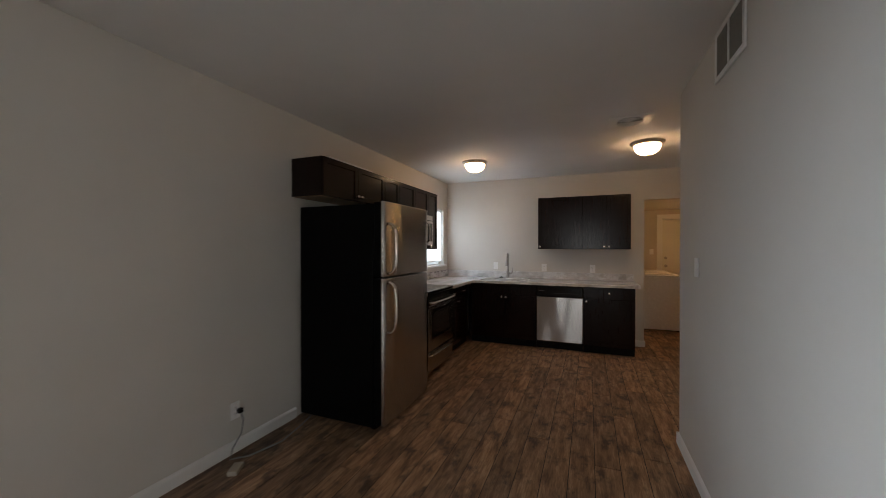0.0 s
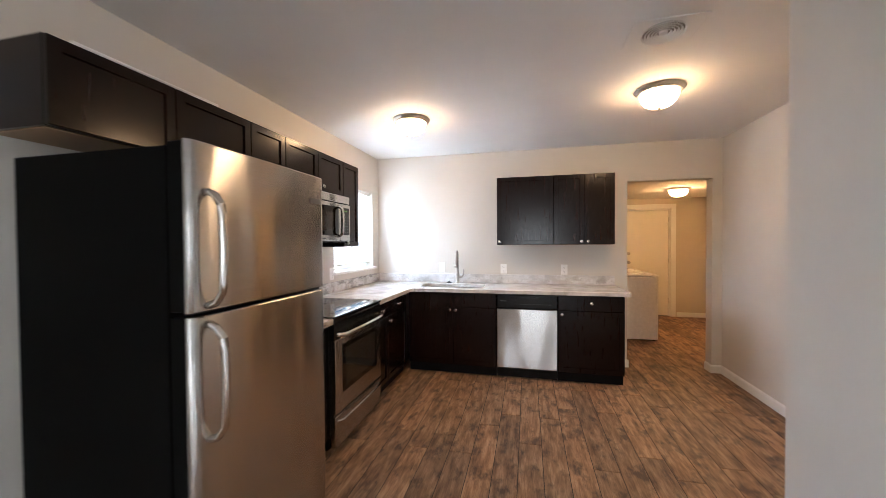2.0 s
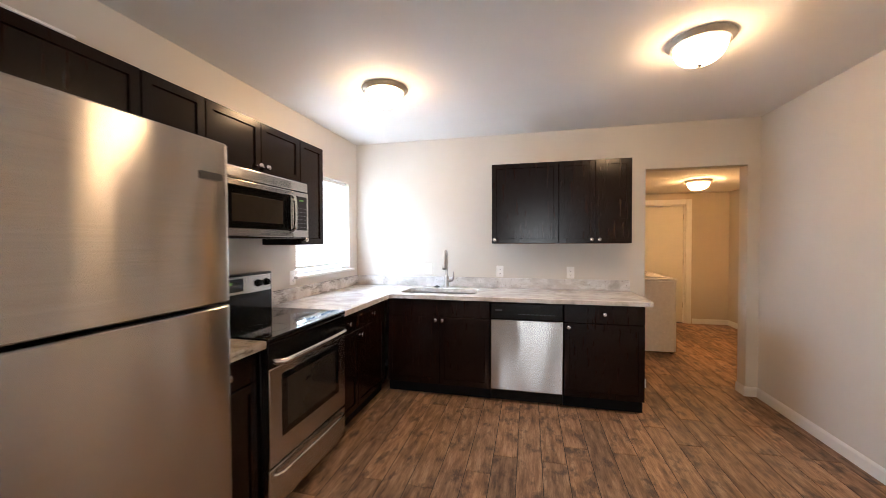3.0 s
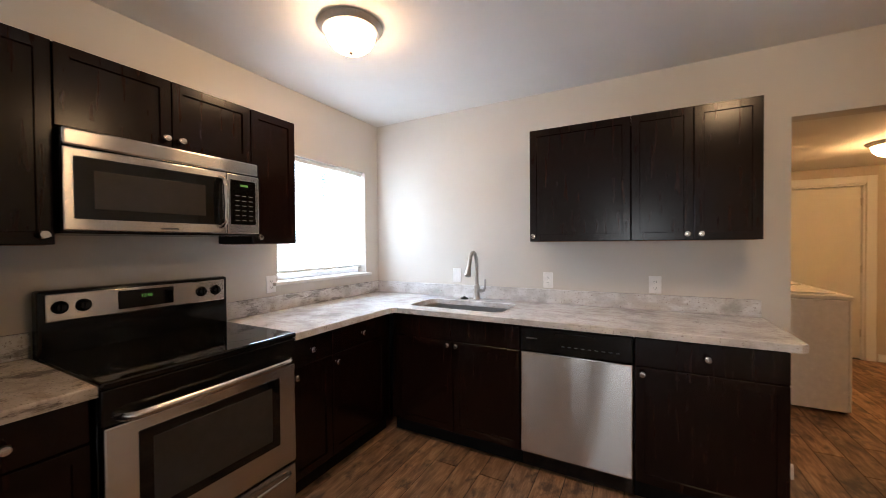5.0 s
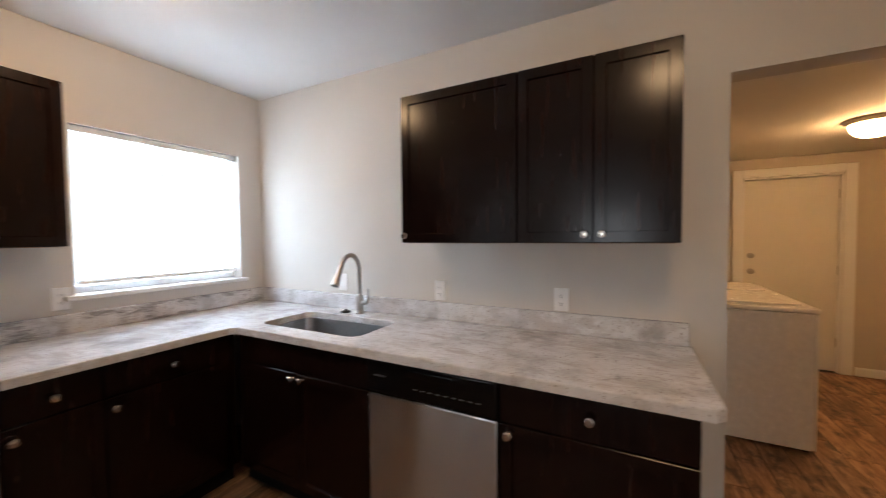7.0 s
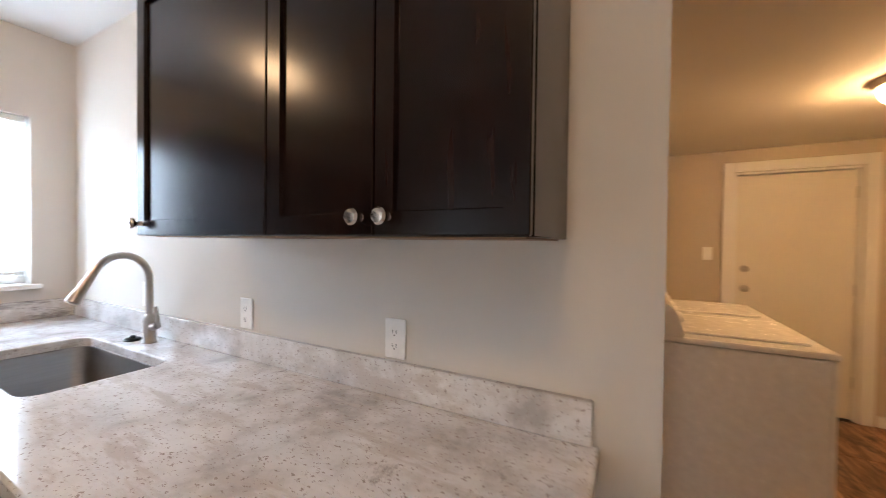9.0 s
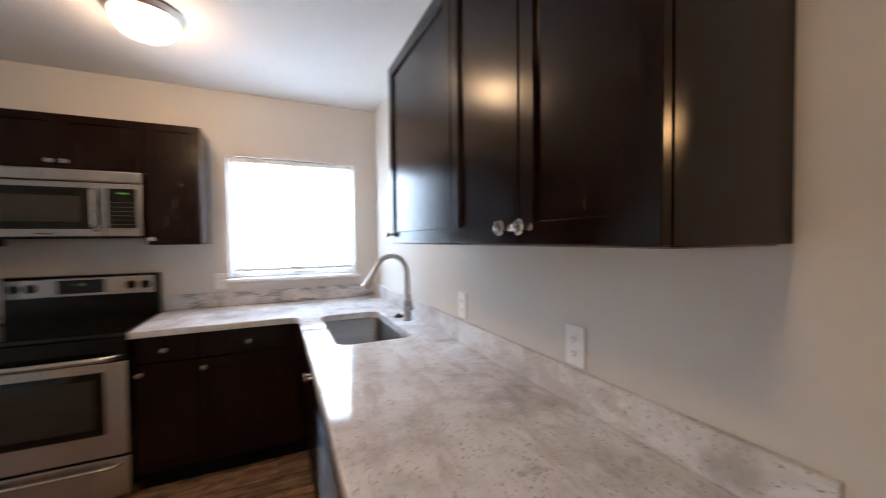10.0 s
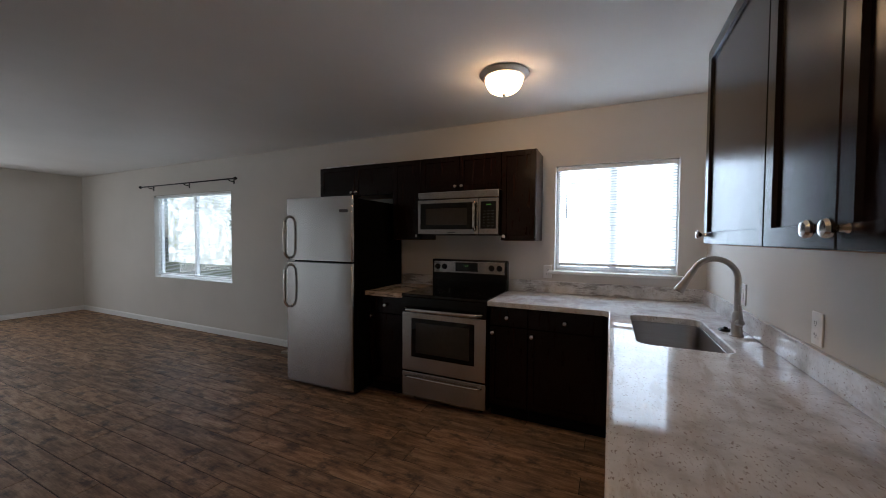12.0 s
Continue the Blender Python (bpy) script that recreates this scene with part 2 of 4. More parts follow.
def lathe(bm, prof, seg=24, m=Matrix()):
    rings = []
    for r, z in prof:
        if r < 1e-6:
            rings.append([bm.verts.new(m @ Vector((0, 0, z)))])
        else:
            rings.append([bm.verts.new(m @ Vector((r * math.cos(2 * math.pi * i / seg), r * math.sin(2 * math.pi * i / seg), z))) for i in range(seg)])
    for a, b in zip(rings, rings[1:]):
        for i in range(seg):
            j = (i + 1) % seg
            q = [a[i % len(a)], a[j % len(a)], b[j % len(b)], b[i % len(b)]]
            q = [v for k, v in enumerate(q) if v not in q[:k]]
            if len(q) > 2:
                bm.faces.new(q)
    bmesh.ops.recalc_face_normals(bm, faces=bm.faces)
    return bm


def tube(bm, pts, r, seg=12, caps=True):
    pts = [Vector(p) for p in pts]
    rings, ref = [], Vector((0.31, 0.17, 0.93)).normalized()
    for i, p in enumerate(pts):
        d = (pts[min(i + 1, len(pts) - 1)] - pts[max(i - 1, 0)]).normalized()
        if abs(d.dot(ref)) > 0.97:
            ref = Vector((1, 0.2, 0)).normalized()
        u = d.cross(ref).normalized()
        w = d.cross(u).normalized()
        rr = r[i] if isinstance(r, (list, tuple)) else r
        rings.append([bm.verts.new(p + rr * (math.cos(2 * math.pi * k / seg) * u + math.sin(2 * math.pi * k / seg) * w)) for k in range(seg)])
    for a, b in zip(rings, rings[1:]):
        for k in range(seg):
            bm.faces.new([a[k], a[(k + 1) % seg], b[(k + 1) % seg], b[k]])
    if caps:
        bm.faces.new(rings[0])
        bm.faces.new(rings[-1])
    bmesh.ops.recalc_face_normals(bm, faces=bm.faces)
    return bm


def mesh_from(bm, name, material, smooth=True):
    me = bpy.data.meshes.new(name)
    bm.to_mesh(me)
    bm.free()
    me.materials.append(material)
    if smooth:
        me.shade_smooth()
        me.set_sharp_from_angle(angle=radians(35))
        for f in me.polygons:
            if max(abs(c) for c in f.normal) > 0.9999:
                f.use_smooth = False
    return me


def part(name, bm, material, parent=None, label=""):
    ob = new(name, mesh_from(bm, name, material))
    ob.parent = parent
    if label:
        ob["label"] = label
    return ob


def thing(name, m, label, category, group="", kind=""):
    ob = new(name)
    ob.empty_display_size = 0.1
    ob.matrix_world = m
    return tagged(ob, label, category, group, kind)


def structure(name, bm, material, label, category):
    return tagged(part(name, bm, material), label, category, kind="structure")


WEST = 90       # turn of things that stand on the window wall

# ---- walls, floor, ceilings ----
T = 0.15
bm = bmesh.new()
for y0, y1, z0, z1 in ((BACK - T, W2[0], 0, H), (W2[0], W2[1], 0, W2[2]), (W2[0], W2[1], W2[3], H), (W2[1], W1[0], 0, H),
                       (W1[0], W1[1], 0, W1[2]), (W1[0], W1[1], W1[3], H), (W1[1], 0.13, 0, H)):
    box(bm, -T, 0, y0, y1, z0, z1)
structure("wall_west", bm, M_WALL, "greige painted wall with two blinded windows", "wall")
bm = bmesh.new()
OPX0, OPX1, OPZ = 2.962, 3.785, 2.066
for x0, x1, z0, z1 in ((0, OPX0, 0, H), (OPX0, OPX1, OPZ, H), (OPX1, 5.37, 0, H)):
    box(bm, x0, x1, 0, 0.13, z0, z1)
structure("wall_north", bm, M_WALL, "greige painted kitchen wall with open doorway", "wall")
structure("wall_east", boxed(XR, XR + T, YC - 0.3, 0, 0, H), M_WALL, "plain greige painted kitchen side wall", "wall")
structure("wall_closet", boxed(XC, XR - 0.001, BACK, YC, 0, H, bev=0.006, seg=2), M_WALL, "greige painted wall with rounded plaster corner", "wall")
bm = bmesh.new()
S3 = (1.45, 2.75, 0.5, 2.05)
for x0, x1, z0, z1 in ((0, S3[0], 0, H), (S3[0], S3[1], 0, S3[2]), (S3[0], S3[1], S3[3], H), (S3[1], XR, 0, H)):
    box(bm, x0, x1, BACK - T, BACK, z0, z1)
structure("wall_south", bm, M_WALL, "greige painted living room wall with a window", "wall")
structure("ceiling", boxed(-T, XR + T, BACK - T, 0.13, H + 0.001, H + 0.1), M_CEIL, "smooth off-white painted ceiling", "ceiling")
bm = bmesh.new()
D0, D1, DTOP = 3.675, 4.465, 2.005
for x0, x1, z0, z1 in ((2.3, D0, 0, H), (D0, D1, DTOP, H), (D1, 5.37, 0, H)):
    box(bm, x0, x1, 3.1, 3.22, z0, z1)
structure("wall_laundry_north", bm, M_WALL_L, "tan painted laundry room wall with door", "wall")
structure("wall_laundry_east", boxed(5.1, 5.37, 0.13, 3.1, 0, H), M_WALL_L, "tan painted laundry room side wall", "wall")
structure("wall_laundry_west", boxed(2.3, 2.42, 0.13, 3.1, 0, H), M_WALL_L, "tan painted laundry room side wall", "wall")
structure("ceiling_laundry", boxed(2.42, 5.1, 0.131, 3.1, HL, HL + 0.1), M_CEIL, "low off-white laundry room ceiling", "ceiling")


def baseboard(axis, a0, a1, at, sign):
    """A run of skirting along x or y, proud of the wall at that place by 14 mm."""
    bm = bmesh.new()
    prof = [(0, 0), (0.014, 0), (0.014, 0.066), (0.010, 0.076), (0.004, 0.082), (0, 0.084)]
    ends = []
    for a in (a0, a1):
        ring = []
        for d, z in prof:
            q = at + sign * (d + 0.0005)
            ring.append(bm.verts.new((a, q, z) if axis == 'x' else (q, a, z)))
        ends.append(ring)
    n = len(prof)
    for i in range(n):
        j = (i + 1) % n
        bm.faces.new([ends[0][i], ends[0][j], ends[1][j], ends[1][i]])
    bm.faces.new(ends[0])
    bm.faces.new(ends[1])
    bmesh.ops.recalc_face_normals(bm, faces=bm.faces)
    structure("baseboard", bm, M_TRIM, "white painted wooden baseboard", "baseboard")


baseboard('y', BACK + 0.015, -3.44, 0, 1)
baseboard('x', 0, XC, BACK, 1)
baseboard('y', BACK + 0.015, YC - 0.002, XC, -1)
baseboard('x', XC - 0.014, XR, YC, 1)
baseboard('y', YC + 0.015, -0.015, XR, -1)
baseboard('x', OPX1 - 0.014, XR, 0, -1)
baseboard('x', 2.83, OPX0 + 0.014, 0, -1)
baseboard('y', 0.001, 0.129, OPX1, -1)
baseboard('y', 0.001, 0.129, OPX0, 1)
baseboard('x', 4.57, 5.1, 3.1, -1)
baseboard('x', 2.42, 3.575, 3.1, -1)
baseboard('y', 0.145, 3.085, 5.1, -1)
baseboard('x', OPX1, 5.145, 0.13, 1)


# ---- windows ----
def window(name, w, label):
    y0, y1, z0, z1 = w
    ob = thing(name, pose(0, 0, 0), label, "window", kind="structure")
    bm = bmesh.new()
    xf0, xf1 = -0.125, -0.085
    f = 0.038
    box(bm, xf0, xf1, y0, y1, z0, z0 + f, 0.003)
    box(bm, xf0, xf1, y0, y1, z1 - f, z1, 0.003)
    box(bm, xf0, xf1, y0, y0 + f, z0 + f, z1 - f, 0.003)
    box(bm, xf0, xf1, y1 - f, y1, z0 + f, z1 - f, 0.003)
    fr = part("window_frame", bm, M_VINYL, ob)
    ym = (y0 + y1) / 2
    part("mullion", boxed(xf0 + 0.004, xf1 + 0.006, ym - 0.028, ym + 0.028, z0 + f, z1 - f, bev=0.003), M_VINYL, fr)
    for a, b in ((y0 + f, ym - 0.028), (ym + 0.028, y1 - f)):
        g = part("pane", boxed(-0.108, -0.104, a, b, z0 + f, z1 - f), M_PANE, ob)
        g.visible_shadow = False
    return ob


def blind(w, tilt, label):
    y0, y1, z0, z1 = w
    ob = thing("window_blind", pose(-0.045, 0, 0), label, "blind", "window blinds")
    a, b = y0 + 0.012, y1 - 0.012
    part("headrail", boxed(-0.016, 0.02, a, b, z1 - 0.036, z1 - 0.002, bev=0.002), M_VINYL, ob)
    zb = z0 + 0.062
    part("bottom_rail", boxed(-0.014, 0.014, a + 0.02, b, zb - 0.012, zb + 0.008, bev=0.003), M_VINYL, ob)
    bm = bmesh.new()
    n = 4
    vs = []
    for yy in (a + 0.02, b):
        for k in range(n + 1):
            u = -1 + 2 * k / n
            vs.append(bm.verts.new((0.0125 * u * math.cos(tilt), yy, 0.0125 * u * math.sin(tilt) + 0.002 * (1 - u * u))))
    for k in range(n):
        bm.faces.new([vs[k], vs[k + 1], vs[n + 2 + k], vs[n + 1 + k]])
    me = mesh_from(bm, "slat", M_SLAT)
    z = zb + 0.02
    while z < z1 - 0.045:
        s = new("slat", me)
        s.parent, s.location = ob, (0, 0, z)
        z += 0.0215
    for yy in (a + 0.14, b - 0.14):
        part("ladder_cord", tube(bmesh.new(), [(0.013, yy, zb), (0.013, yy, z1 - 0.03)], 0.0012, 6), M_VINYL, ob)
    part("tilt_wand", tube(bmesh.new(), [(0.022, a + 0.08, z1 - 0.04), (0.024, a + 0.08, (z0 + z1) / 2)], 0.004, 8), M_VINYL, ob)
    return ob


win1 = window("window_1", W1, "white vinyl sliding window over the counter")
bm = boxed(-0.08, 0.045, W1[0] - 0.045, W1[1] + 0.035, W1[2] - 0.026, W1[2] - 0.001, bev=0.006, seg=2)
part("window_sill", bm, M_TRIM, win1)
win3 = thing("window_3", pose(0, 0, 0), "tall white vinyl window behind the walk", "window", kind="structure")
bm = bmesh.new()
for a in ((S3[0], S3[1], S3[2], S3[2] + 0.04), (S3[0], S3[1], S3[3] - 0.04, S3[3]), (S3[0], S3[0] + 0.04, S3[2] + 0.04, S3[3] - 0.04), (S3[1] - 0.04, S3[1], S3[2] + 0.04, S3[3] - 0.04)):
    box(bm, a[0], a[1], BACK - 0.12, BACK - 0.08, a[2], a[3], 0.003)
part("window_frame", bm, M_VINYL, win3)
win2 = window("window_2", W2, "white vinyl sliding window in the living room")
part("window_sill", boxed(-0.08, 0.002, W2[0] + 0.001, W2[1] - 0.001, W2[2] + 0.001, W2[2] + 0.012, bev=0.003), M_TRIM, win2)
blind(W1, radians(-44), "white horizontal slat blind lowered over bright window")
blind(W2, radians(2), "white horizontal slat blind with open slats")

rod = thing("curtain_rod", pose(0.085, 0, 2.165), "thin dark bronze curtain rod without a curtain", "curtain rod")
part("rod", tube(bmesh.new(), [(0, -7.44, 0), (0, -5.22, 0)], 0.009, 10), M_ROD, rod)
for yy, s in ((-7.44, -1), (-5.22, 1)):
    part("finial", lathe(bmesh.new(), [(0, 0), (0.012, 0.004), (0.02, 0.02), (0.022, 0.035), (0.014, 0.05), (0, 0.055)], 14, pose(0, yy, 0, -90 * s, 0, 0)), M_ROD, rod)
for yy in (-7.26, -6.33, -5.33):
    bm = tube(bmesh.new(), [(0, yy, -0.012), (-0.02, yy, -0.022), (-0.082, yy, -0.03)], 0.006, 8)
    box(bm, -0.084, -0.078, yy - 0.012, yy + 0.012, -0.06, 0.01, 0.002)
    part("bracket", bm, M_ROD, rod)

# ---- outside ----
tagged(part("ground", boxed(-400, 400, -400, 400, -0.3, -0.12), M_GROUND), "dry lawn outside the house", "ground", kind="structure")
# Flat self-lit sheet standing in for the daylit garden; no sun falls on it.
tagged(part("backdrop", boxed(-9.0, -8.98, -24, 6, -0.1, 7), M_BACKDROP), "flat glowing backdrop with daylit foliage painted in, beyond the window", "backdrop", kind="structure")


def tree(x, y, h, seed):
    rnd = random.Random(seed)
    ob = thing("garden_tree", pose(x, y, -0.12), "leafy garden tree seen through the window", "tree")
    bm = tube(bmesh.new(), [(0, 0, 0), (0.03, 0.02, h * 0.3), (-0.02, 0.05, h * 0.6), (0.02, 0, h * 0.9)], [0.13, 0.10, 0.07, 0.03], 10)
    for k in range(7):
        a, z = rnd.uniform(0, 6.28), h * rnd.uniform(0.3, 0.8)
        l = rnd.uniform(0.5, 0.9)
        tube(bm, [(0, 0.03, z), (l * 0.5 * math.cos(a), l * 0.5 * math.sin(a), z + 0.25), (l * math.cos(a), l * math.sin(a), z + 0.6)], [0.045, 0.03, 0.012], 7)
    part("trunk", bm, M_BARK, ob)
    vs, fs = [], []
    for k in range(2600):
        while True:
            q = Vector((rnd.uniform(-1, 1), rnd.uniform(-1, 1), rnd.uniform(-1, 1)))
            if q.length < 1 and noise.noise(q * 2.3 + Vector((seed, 0, 0))) > -0.12:
                break
        c = Vector((q.x * 1.2, q.y * 1.3, h * 0.62 + q.z * h * 0.42))
        d = Vector((rnd.gauss(0, 1), rnd.gauss(0, 1), rnd.gauss(0, 1))).normalized()
        e = d.orthogonal().normalized()
        s = rnd.uniform(0.05, 0.1)
        b = len(vs)
        vs += [c - d * s, c + e * s * 0.45, c + d * s, c - e * s * 0.45]
        fs.append((b, b + 1, b + 2, b + 3))
    me = bpy.data.meshes.new("crown")
    me.from_pydata(vs, [], fs)
    me.materials.append(M_LEAF)
    cr = new("crown", me)
    cr.parent = ob
    cr["kind"] = "stuff"


tree(-5.6, -9.6, 3.2, 3)
tree(-6.6, -13.0, 3.6, 8)


# ---- kitchen cabinets ----
def knob(parent, x, y, z):
    bm = lathe(bmesh.new(), [(0.009, 0), (0.007, 0.004), (0.006, 0.012), (0.010, 0.017), (0.0155, 0.021), (0.0165, 0.026), (0.013, 0.031), (0, 0.033)], 18, pose(x, y, z, 90, 0, 0))
    part("knob", bm, M_BAR, parent, "round satin nickel knob")


def shaker(bm, x0, x1, z0, z1, y, thick=0.02, rail=0.058):
    """Framed door whose face is at -y; the panel lies 9 mm back."""
    box(bm, x0, x1, y - thick, y, z0, z1, 0.0022)
    bm.normal_update()
    face = min(bm.faces, key=lambda f: (round(f.calc_center_median().y, 4), -f.calc_area()))
    bmesh.ops.inset_region(bm, faces=[face], thickness=rail, depth=0)
    bmesh.ops.inset_region(bm, faces=[face], thickness=0.004, depth=-0.009)
    return bm


def upper_cabinet(m, w, z0, z1, doors, label, depth=0.305):
    """doors: (x0, x1, knob x) along the width."""
    ob = thing("wall_cabinet", m, label, "cabinet", "wall cabinets")
    bm = boxed(0.0005, w - 0.0005, -depth, -0.001, z0, z1, bev=0.0015)
    part("body", bm, M_CAB, ob)
    part("underside", boxed(0.018, w - 0.018, -depth + 0.02, -0.01, z0 - 0.003, z0 + 0.002), M_CABIN, ob, "unfinished brown cabinet underside")
    for x0, x1, kx in doors:
        d = part("door", shaker(bmesh.new(), x0 + 0.002, x1 - 0.002, z0 + 0.001, z1 - 0.004, -depth - 0.001), M_CAB, ob)
        knob(d, kx, -depth - 0.021, z0 + 0.036)
    return ob


UZ0, UZ1 = 1.373, 2.118
upper_cabinet(pose(1.552, 0, 0), 0.606, UZ0, UZ1, [(0, 0.606, 0.03)], "espresso stained single-door wall cabinet beside the sink")
upper_cabinet(pose(2.159, 0, 0), 0.608, UZ0, UZ1, [(0, 0.309, 0.278), (0.309, 0.608, 0.342)], "espresso stained two-door wall cabinet above the counter")
upper_cabinet(pose(0, -3.479, 0, 0, 0, WEST), 0.914, 1.810, UZ1, [(0, 0.457, 0.43), (0.457, 0.914, 0.485)], "wide espresso cabinet mounted over the refrigerator")
upper_cabinet(pose(0, -2.564, 0, 0, 0, WEST), 0.305, UZ0, UZ1, [(0, 0.305, 0.272)], "narrow espresso wall cabinet beside the microwave")
upper_cabinet(pose(0, -2.258, 0, 0, 0, WEST), 0.761, 1.810, UZ1, [(0, 0.381, 0.351), (0.381, 0.761, 0.413)], "short espresso cabinet above the microwave")
upper_cabinet(pose(0, -1.496, 0, 0, 0, WEST), 0.288, UZ0, UZ1, [(0, 0.288, 0.032)], "narrow espresso wall cabinet beside the window")


def base_cabinet(m, w, fronts, label, dep=0.608, sink=False):
    """fronts: ('drawer' or 'door', x0, x1, z0, z1, knob x, knob z)."""
    ob = thing("base_cabinet", m, label, "cabinet", "base cabinets")
    if sink:
        bm = boxed(0.0005, w - 0.0005, -dep, -0.001, 0.1, 0.62)
        box(bm, 0.0005, w - 0.0005, -dep, -dep + 0.018, 0.62, 0.876)
        box(bm, 0.0005, 0.018, -dep + 0.018, -0.001, 0.62, 0.876)
        box(bm, w - 0.018, w - 0.0005, -dep + 0.018, -0.001, 0.62, 0.876)
    else:
        bm = boxed(0.0005, w - 0.0005, -dep, -0.001, 0.1, 0.876, bev=0.0015)
    part("body", bm, M_CAB, ob)
    part("toe_kick", boxed(0.001, w - 0.001, -dep + 0.04, -0.002, 0.001, 0.1), M_KICK, ob, "black recessed toe kick")
    for kind, x0, x1, z0, z1, kx, kz in fronts:
        if kind == "door":
            bm = shaker(bmesh.new(), x0 + 0.002, x1 - 0.002, z0, z1, -dep - 0.001)
        else:
            bm = boxed(x0 + 0.002, x1 - 0.002, -dep - 0.021, -dep - 0.001, z0, z1, bev=0.003)
        d = part(kind, bm, M_CAB, ob)
        if kx is not None:
            knob(d, kx, -dep - 0.021, kz)
    return ob


DZ = (0.722, 0.868)
base_cabinet(pose(0.612, 0, 0), 0.955, [("drawer", 0.05, 0.955, *DZ, None, 0), ("door", 0.05, 0.500, 0.112, 0.716, 0.47, 0.69), ("door", 0.503, 0.955, 0.112, 0.716, 0.533, 0.69)],
             "espresso sink base cabinet with two shaker doors", sink=True)
base_cabinet(pose(2.178, 0, 0), 0.612, [("drawer", 0, 0.612, *DZ, 0.31, 0.80), ("door", 0, 0.612, 0.112, 0.716, 0.036, 0.685)],
             "espresso base cabinet at the open counter end")
base_cabinet(pose(0, -1.495, 0, 0, 0, WEST), 0.295, [("drawer", 0, 0.295, *DZ, 0.14, 0.79), ("door", 0, 0.295, 0.112, 0.716, 0.03, 0.668)],
             "narrow espresso base cabinet beside the range", 0.588)
base_cabinet(pose(0, -1.199, 0, 0, 0, WEST), 0.585, [("drawer", 0, 0.51, *DZ, 0.26, 0.79), ("door", 0, 0.51, 0.112, 0.716, 0.03, 0.668)],
             "espresso corner base cabinet under the window", 0.588)
base_cabinet(pose(0, -2.637, 0, 0, 0, WEST), 0.375, [("drawer", 0, 0.375, *DZ, 0.187, 0.795), ("door", 0, 0.375, 0.112, 0.716, 0.03, 0.685)],
             "narrow espresso base cabinet between refrigerator and range", 0.588)

strip = thing("trim_strip", pose(0.30, -3.40, UZ1, 0, 0, WEST), "thin white strip lying on top of the cabinet", "trim strip")
part("strip", boxed(0, 0.62, -0.02, 0.0, 0.0005, 0.012, bev=0.002), M_WHITE, strip)

# ---- worktops, backsplash, sink ----
SX0, SX1, SY0, SY1 = 0.705, 1.415, -0.535, -0.170


def rounded_rect(x0, x1, y0, y1, r, n=6):
    pts = []
    for cx, cy, a0 in ((x1 - r, y1 - r, 0), (x0 + r, y1 - r, 90), (x0 + r, y0 + r, 180), (x1 - r, y0 + r, 270)):
        for k in range(n + 1):
            a = radians(a0 + 90 * k / n)
            pts.append((cx + r * math.cos(a), cy + r * math.sin(a)))
    return pts


def slab(outline, z0, z1, hole=None, soft=0.007):
    bm = bmesh.new()
    edges = []
    loops = [outline] + ([hole] if hole else [])
    for lp in loops:
        vs = [bm.verts.new((x, y, z1)) for x, y in lp]
        edges += [bm.edges.new((a, b)) for a, b in zip(vs, vs[1:] + vs[:1])]
    bmesh.ops.triangle_fill(bm, edges=edges, use_beauty=True, use_dissolve=False)
    for f in bm.faces:
        if f.normal.z < 0:
            f.normal_flip()
    rim = [e for e in bm.edges if e.is_boundary]
    r = bmesh.ops.extrude_edge_only(bm, edges=rim)
    low = [v for v in r["geom"] if isinstance(v, bmesh.types.BMVert)]
    for v in low:
        v.co.z = z0
    bmesh.ops.recalc_face_normals(bm, faces=bm.faces)
    es = [e for e in bm.edges if len(e.link_faces) == 2 and e.calc_face_angle(0) > 1.2 and abs(e.verts[0].co.z - z1) < 1e-6 and abs(e.verts[1].co.z - z1) < 1e-6]
    bmesh.ops.bevel(bm, geom=es, offset=soft, segments=3, affect='EDGES', profile=0.5)
    bot = [e for e in bm.edges if e.is_boundary]
    if not hole:
        bmesh.ops.triangle_fill(bm, edges=bot, use_beauty=True)
    bmesh.ops.recalc_face_normals(bm, faces=bm.faces)
    return bm


CT0, CT1 = 0.878, 0.916
CF = 0.660
L_OUT = [(0.001, -0.001), (0.001, -1.496), (CF, -1.496), (CF, -CF - 0.03), (CF + 0.03, -CF), (2.815, -CF), (2.845, -CF + 0.03), (2.845, -0.001)]
wt = thing("worktop", pose(0, 0, 0), "polished white-grey speckled granite worktop, L-shaped", "worktop")
part("slab", slab(L_OUT, CT0, CT1, rounded_rect(SX0, SX1, SY0, SY1, 0.06)), M_GRANITE, wt)
part("backsplash", boxed(0.021, 2.83, -0.021, -0.001, CT1, 1.018, bev=0.003), M_GRANITE, wt)
part("backsplash", boxed(0.001, 0.021, -1.496, -0.001, CT1, 1.018, bev=0.003), M_GRANITE_V, wt, "dark-veined granite upstand")
wt2 = thing("worktop", pose(0, 0, 0), "short granite worktop between refrigerator and range", "worktop")
part("slab", slab([(0.001, -2.259), (0.001, -2.638), (CF, -2.638), (CF, -2.259)], CT0, CT1), M_GRANITE_B, wt2)
part("backsplash", boxed(0.001, 0.021, -2.638, -2.259, CT1, 1.018, bev=0.003), M_GRANITE_V, wt2)

